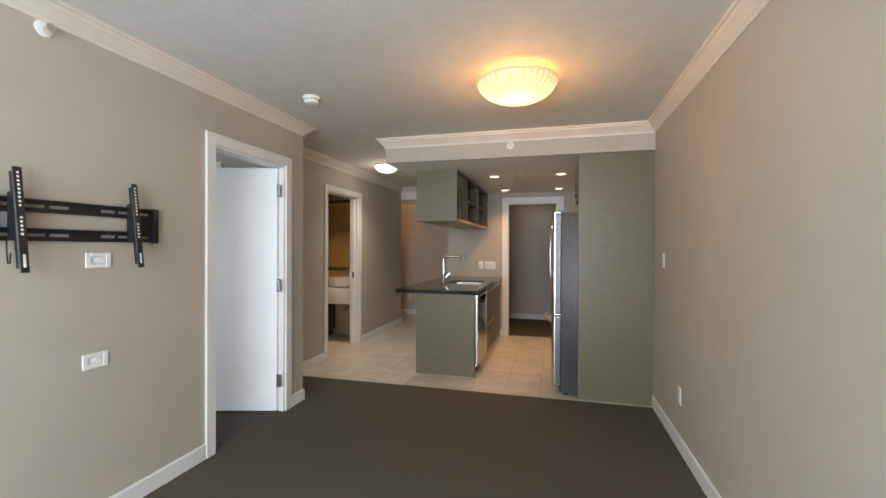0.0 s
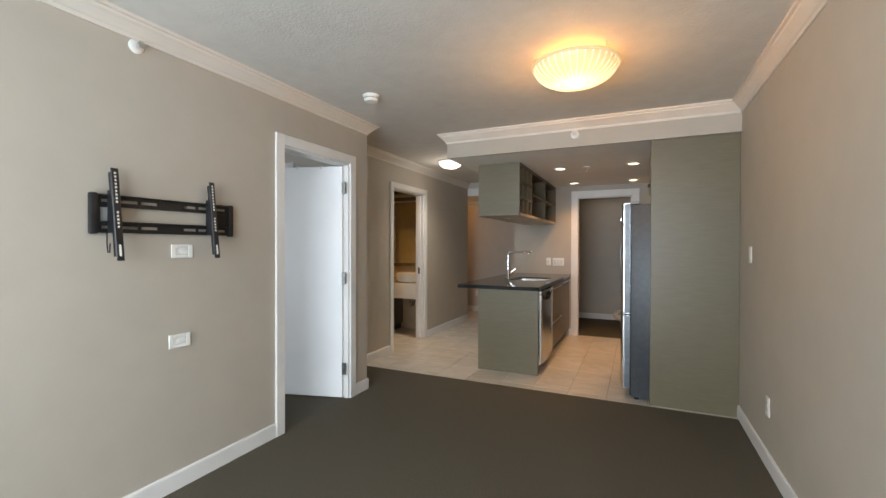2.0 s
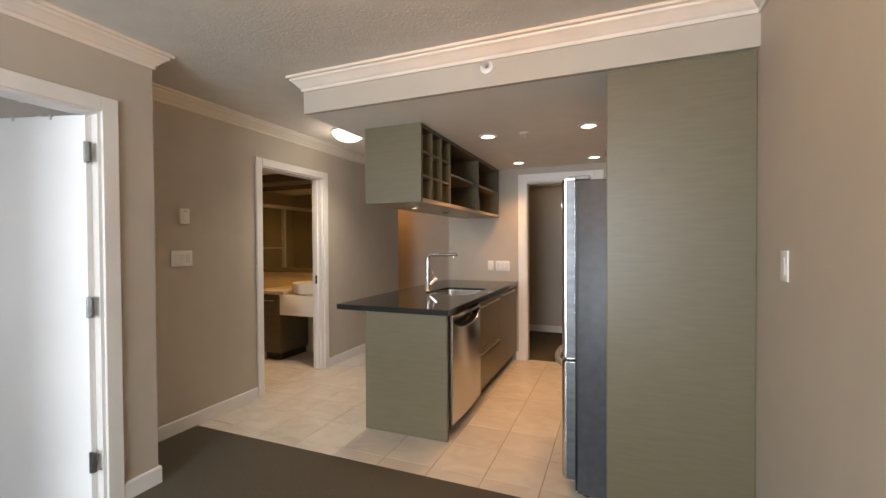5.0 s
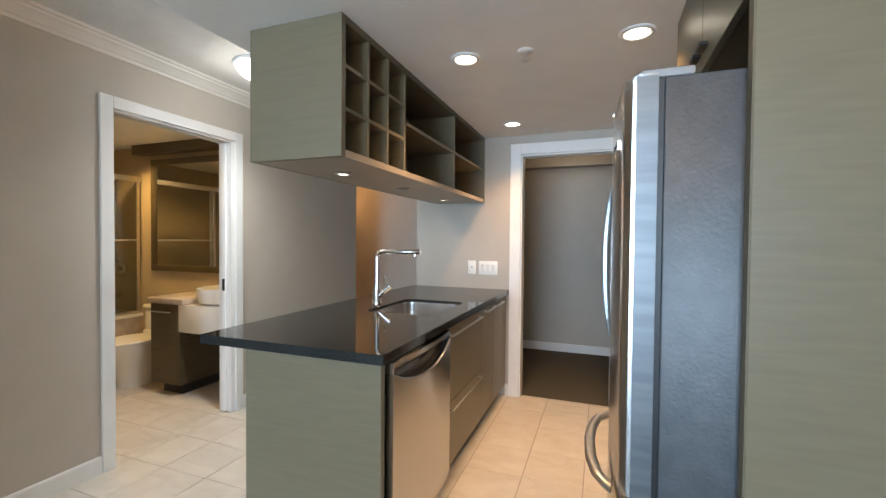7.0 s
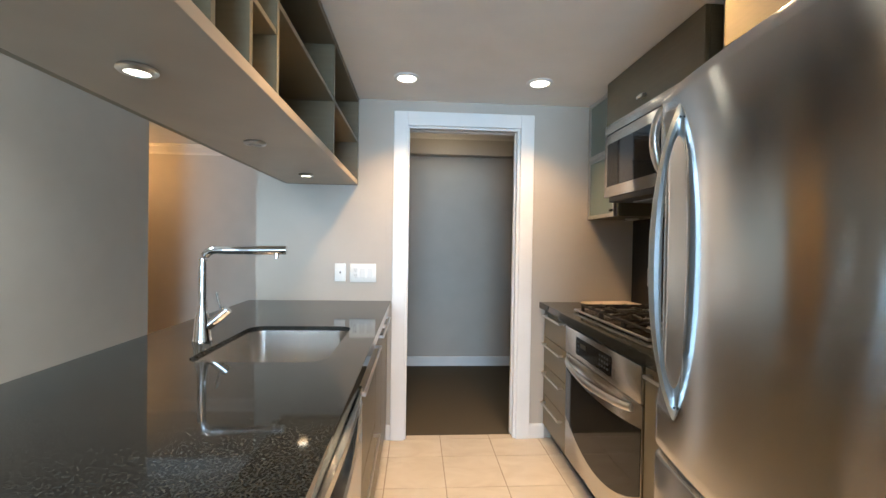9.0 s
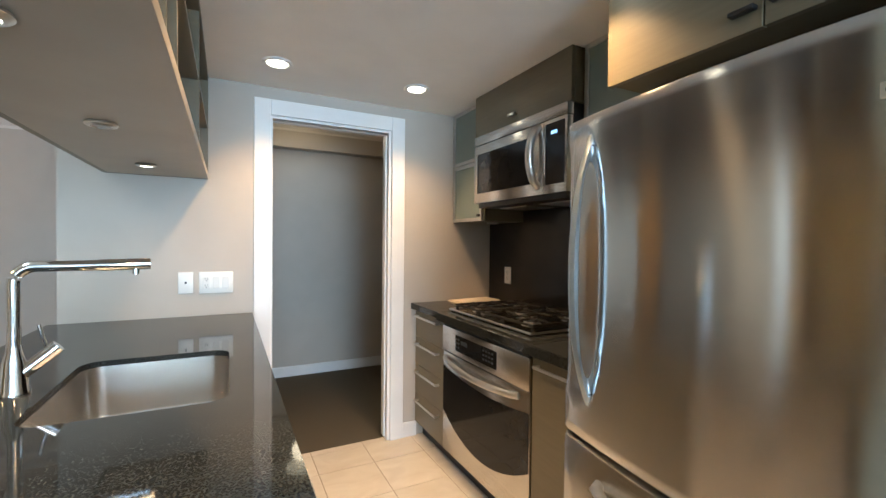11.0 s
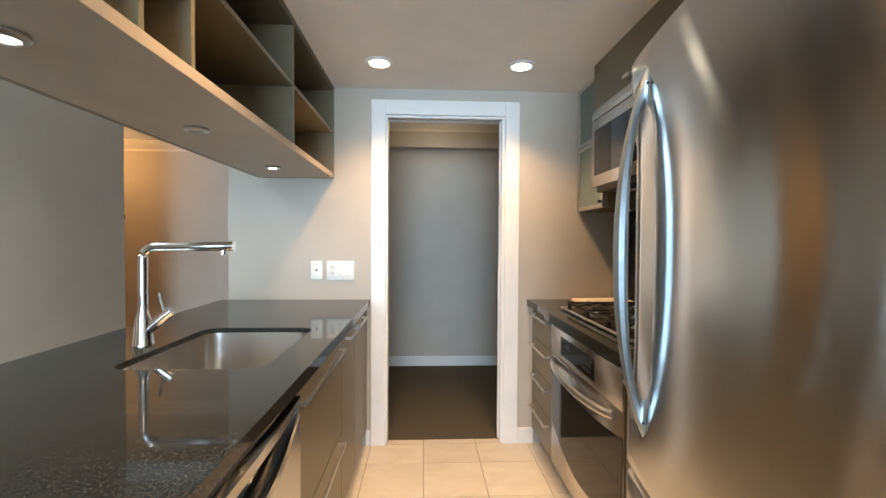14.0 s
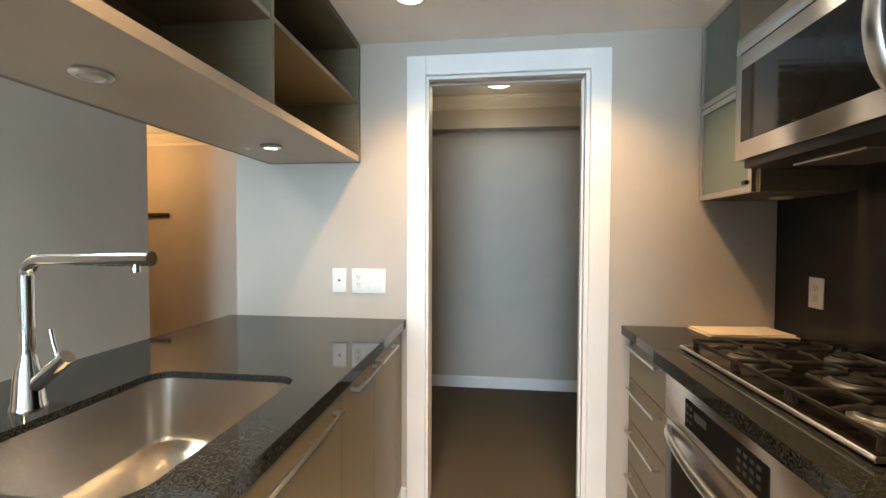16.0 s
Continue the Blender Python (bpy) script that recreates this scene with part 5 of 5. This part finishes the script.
part("slab", cube(-3.475, -3.06, 5.44, BY - 0.002, 0.777, 0.82, 0.003), M_SLAB, sl)
ap = thing("basin_counter", (-2.90, 5.70, 0.54), "white boxed basin counter hung on the wall", "countertop")
part("apron", cube(-3.134, XH - 0.124, 5.46, BY - 0.002, 0.545, 0.774, 0.004), M_CERAMIC, ap)
part("drain_pipe", tube(bmesh.new(), [(-2.86, 5.72, 0.545), (-2.86, 5.72, 0.44), (-2.86, 5.74, 0.41), (-2.86, 5.79, 0.41), (-2.86, 5.81, 0.45), (-2.86, 5.93, 0.47)], 0.02, 12), M_CHROME, ap, "chrome waste trap")
bs = thing("vessel_basin", (-2.86, 5.66, 0.774), "round white ceramic vessel basin", "basin")
part("bowl", lathe(bmesh.new(), [(0.14, 0.0), (0.185, 0.02), (0.20, 0.06), (0.20, 0.135), (0.192, 0.138), (0.186, 0.13), (0.18, 0.06), (0.13, 0.03), (0.03, 0.025)], (-2.86, 5.66, 0.774), 40), M_CERAMIC, bs)
bt = thing("basin_tap", (-2.86, 5.89, 0.774), "tall chrome basin tap", "tap")
part("post", cyl(bmesh.new(), (-2.86, 5.89, 0.774), (-2.86, 5.89, 1.06), 0.018, n=18), M_CHROME, bt)
part("spout", tube(bmesh.new(), [(-2.86, 5.89, 1.02), (-2.86, 5.82, 1.02), (-2.86, 5.76, 1.01)], 0.012, 12), M_CHROME, bt)
part("lever", tube(bmesh.new(), [(-2.86, 5.89, 1.06), (-2.86, 5.88, 1.085), (-2.86, 5.84, 1.09)], 0.007, 10), M_CHROME, bt)
mr_ = thing("bathroom_mirror", (-3.42, BY - 0.02, 1.04), "large bathroom mirror in a broad olive wood frame", "mirror")
bm = cube(-4.105, -2.63, BY - 0.035, BY - 0.002, 1.00, 1.055, 0.003)
box(bm, -4.105, -2.63, BY - 0.035, BY - 0.002, 2.05, 2.105, 0.003)
box(bm, -4.105, -4.05, BY - 0.035, BY - 0.002, 1.055, 2.05, 0.003)
box(bm, -2.685, -2.63, BY - 0.035, BY - 0.002, 1.055, 2.05, 0.003)
part("frame", bm, M_DARKWOOD, mr_)
part("glass", cube(-4.05, -2.685, BY - 0.02, BY - 0.004, 1.055, 2.05), M_MIRROR, mr_, "mirror glass")
structure("trim_bathroom_valance", cube(-4.28, XH - 0.121, BY - 0.10, BY - 0.002, 2.155, 2.249), M_DARKWOOD, "dark wood valance over the mirror")

to = thing("toilet", (-3.80, 5.55, 0), "white ceramic toilet with the seat down", "toilet")
bm = bmesh.new()
rings = []
for z, ry, rx, cy in ((0.0, 0.20, 0.11, 5.60), (0.05, 0.20, 0.11, 5.60), (0.18, 0.21, 0.115, 5.58), (0.28, 0.25, 0.16, 5.54), (0.36, 0.275, 0.185, 5.52), (0.395, 0.28, 0.19, 5.515)):
    rings.append([bm.verts.new((-3.80 + rx * math.cos(2 * math.pi * k / 28), cy + ry * math.sin(2 * math.pi * k / 28), z)) for k in range(28)])
for a, b in zip(rings, rings[1:]):
    for k in range(28):
        bm.faces.new((a[k], a[(k + 1) % 28], b[(k + 1) % 28], b[k]))
bm.faces.new(rings[0][::-1])
bm.faces.new(rings[-1])
part("bowl", bm, M_CERAMIC, to)
bm = bmesh.new()
lathe(bm, [(0.98, 0.0), (1.0, 0.008), (1.0, 0.018), (0.96, 0.026), (0.5, 0.030)], (0, 0, 0), 32)
bm.transform(Matrix.Translation((-3.80, 5.50, 0.396)) @ Matrix.Diagonal((0.192, 0.262, 1.0, 1.0)))
part("seat", bm, M_CERAMIC, to)
part("tank", cube(-3.99, -3.61, 5.765, BY - 0.004, 0.36, 0.645, 0.025, 3), M_CERAMIC, to)
part("tank_lid", cube(-4.0, -3.60, 5.755, BY - 0.003, 0.646, 0.682, 0.012, 3), M_CERAMIC, to)
part("back_shoulder", cube(-3.94, -3.66, 5.70, 5.80, 0.30, 0.46, 0.03, 3), M_CERAMIC, to)

tub = thing("bathtub", (-4.66, 4.9, 0), "white bathtub with a stone-clad front apron", "bathtub")
part("apron", cube(-4.32, -4.28, 4.2, BY - 0.003, 0.0, 0.52, 0.003), M_SLAB, tub, "stone-clad tub apron")
bm = bmesh.new()
plate_with_hole(bm, (-5.048, -4.27, 4.2, BY - 0.003), rounded(-4.97, -4.37, 4.30, 5.86, 0.14), 0.52, 0.555)
part("rim", bm, M_CERAMIC, tub)
part("basin", cube(-4.99, -4.34, 4.28, 5.88, 0.10, 0.16, 0.01), M_CERAMIC, tub)
sg = thing("shower_screen", (-4.30, 5.1, 0.556), "framed sliding glass shower doors with a towel bar", "shower screen")
part("track", cube(-4.325, -4.285, 4.2, BY - 0.003, 0.5555, 0.58, 0.002, 1), M_SATIN, sg)
part("header", cube(-4.33, -4.28, 4.2, BY - 0.003, 1.895, 1.945, 0.003, 1), M_SATIN, sg)
for y0, y1, x in ((4.20, 5.08, -4.318), (5.02, BY - 0.02, -4.296)):
    bm = cube(x - 0.010, x + 0.010, y0, y0 + 0.03, 0.582, 1.894, 0.002, 1)
    box(bm, x - 0.010, x + 0.010, y1 - 0.03, y1, 0.582, 1.894, 0.002, 1)
    f = part("door_frame", bm, M_SATIN, sg)
    part("pane", cube(x - 0.003, x + 0.003, y0 + 0.03, y1 - 0.03, 0.582, 1.894), M_SHOWER, f)
part("towel_bar", tube(bmesh.new(), [(-4.285, 5.05, 1.30), (-4.25, 5.06, 1.30), (-4.25, 5.89, 1.30), (-4.285, 5.90, 1.30)], 0.010, 10), M_SATIN, sg)
ss = thing("shower_set", (-4.62, BY, 1.5), "chrome hand shower on a slide bar with a round valve", "shower")
part("bar", cyl(bmesh.new(), (-4.62, BY - 0.04, 1.15), (-4.62, BY - 0.04, 1.95), 0.010, n=12), M_CHROME, ss)
for z in (1.16, 1.94):
    part("bracket", cyl(bmesh.new(), (-4.62, BY - 0.001, z), (-4.62, BY - 0.05, z), 0.014, n=12), M_CHROME, ss)
part("hose", tube(bmesh.new(), [(-4.62, BY - 0.07, 1.86), (-4.57, BY - 0.09, 1.6), (-4.54, BY - 0.09, 1.35), (-4.56, BY - 0.07, 1.15), (-4.62, BY - 0.03, 1.05)], 0.008, 10), M_CHROME, ss)
part("head", cyl(bmesh.new(), (-4.62, BY - 0.05, 1.88), (-4.62, BY - 0.14, 1.96), 0.018, 0.05, n=18), M_CHROME, ss)
part("valve", lathe(bmesh.new(), [(0.085, 0.0), (0.085, 0.006), (0.035, 0.012), (0.03, 0.05), (0.012, 0.055)], (-4.62, BY - 0.001, 1.0), 28, (0, -1, 0)), M_CHROME, ss)
part("spout", cyl(bmesh.new(), (-4.62, BY - 0.001, 0.72), (-4.62, BY - 0.14, 0.70), 0.022, n=14), M_CHROME, ss)

# ---------------------------------------------------------------- floor tiles, laid one by one
P, GAP = 0.327, 0.004
structure("floor_closet", cube(-4.28, XH - 0.12, 3.22, 3.98, -0.003, 0.0), M_CARPET, "dark carpet in the closet")
grout = structure("floor_tiled", cube(XH - 0.12, XR, YB, YE + 0.06, -0.03, -0.003), M_GROUT, "cream stone tiled floor with thin grout lines")
bm = cube(-4.28, XH - 0.12, 3.22, BY, -0.03, -0.003)
grout2 = structure("floor_bathroom", bm, M_GROUT, "cream stone tiled bathroom floor")
bm = cube(XH, -1.45, YE + 0.06, 7.135, -0.03, -0.003)
box(bm, XW, -1.45, 7.135, YF, -0.03, -0.003)
grout3 = structure("floor_entry", bm, M_GROUT, "cream stone tiled entry floor")
tiles = {}


def lay(parent, x0, x1, y0, y1):
    """Square tiles on the common grid, cut where the floor ends."""
    for i in range(math.floor((x0 + 0.255) / P), math.ceil((x1 + 0.255) / P)):
        for j in range(math.floor((y0 - 6.295) / P), math.ceil((y1 - 6.295) / P)):
            a, b = max(x0, -0.255 + i * P), min(x1, -0.255 + (i + 1) * P)
            c, d = max(y0, 6.295 + j * P), min(y1, 6.295 + (j + 1) * P)
            w, h = b - a - GAP, d - c - GAP
            if w < 0.012 or h < 0.012:
                continue
            key = (round(w, 3), round(h, 3))
            if key not in tiles:
                me = bpy.data.meshes.new("tile")
                e, s = 0.0012, -0.006
                k = [(-w / 2, -h / 2), (w / 2, -h / 2), (w / 2, h / 2), (-w / 2, h / 2)]
                v = [(x, y, s) for x, y in k] + [(x, y, -e) for x, y in k] + [(x - math.copysign(e, x), y - math.copysign(e, y), 0) for x, y in k]
                f = [(8, 9, 10, 11)] + [(r + n_, r + (n_ + 1) % 4, r + 4 + (n_ + 1) % 4, r + 4 + n_) for r in (0, 4) for n_ in range(4)]
                me.from_pydata(v, [], f)
                me.materials.append(M_TILE)
                tiles[key] = me
            ob = new("tile", tiles[key])
            ob.parent = parent
            ob.location = ((a + b) / 2, (c + d) / 2, 0.0004 * math.sin(i * 7.3 + j * 3.1))


lay(grout, XH, XR, YB, YE)
lay(grout, -0.483, 0.228, YE, YE + 0.06)
lay(grout2, -4.28, XH - 0.12, 3.98, BY)
lay(grout, XH - 0.12, XH, 4.570, 5.388)
lay(grout3, XH, -1.45, YE, 7.135)
lay(grout3, XW, -1.45, 7.135, YF)
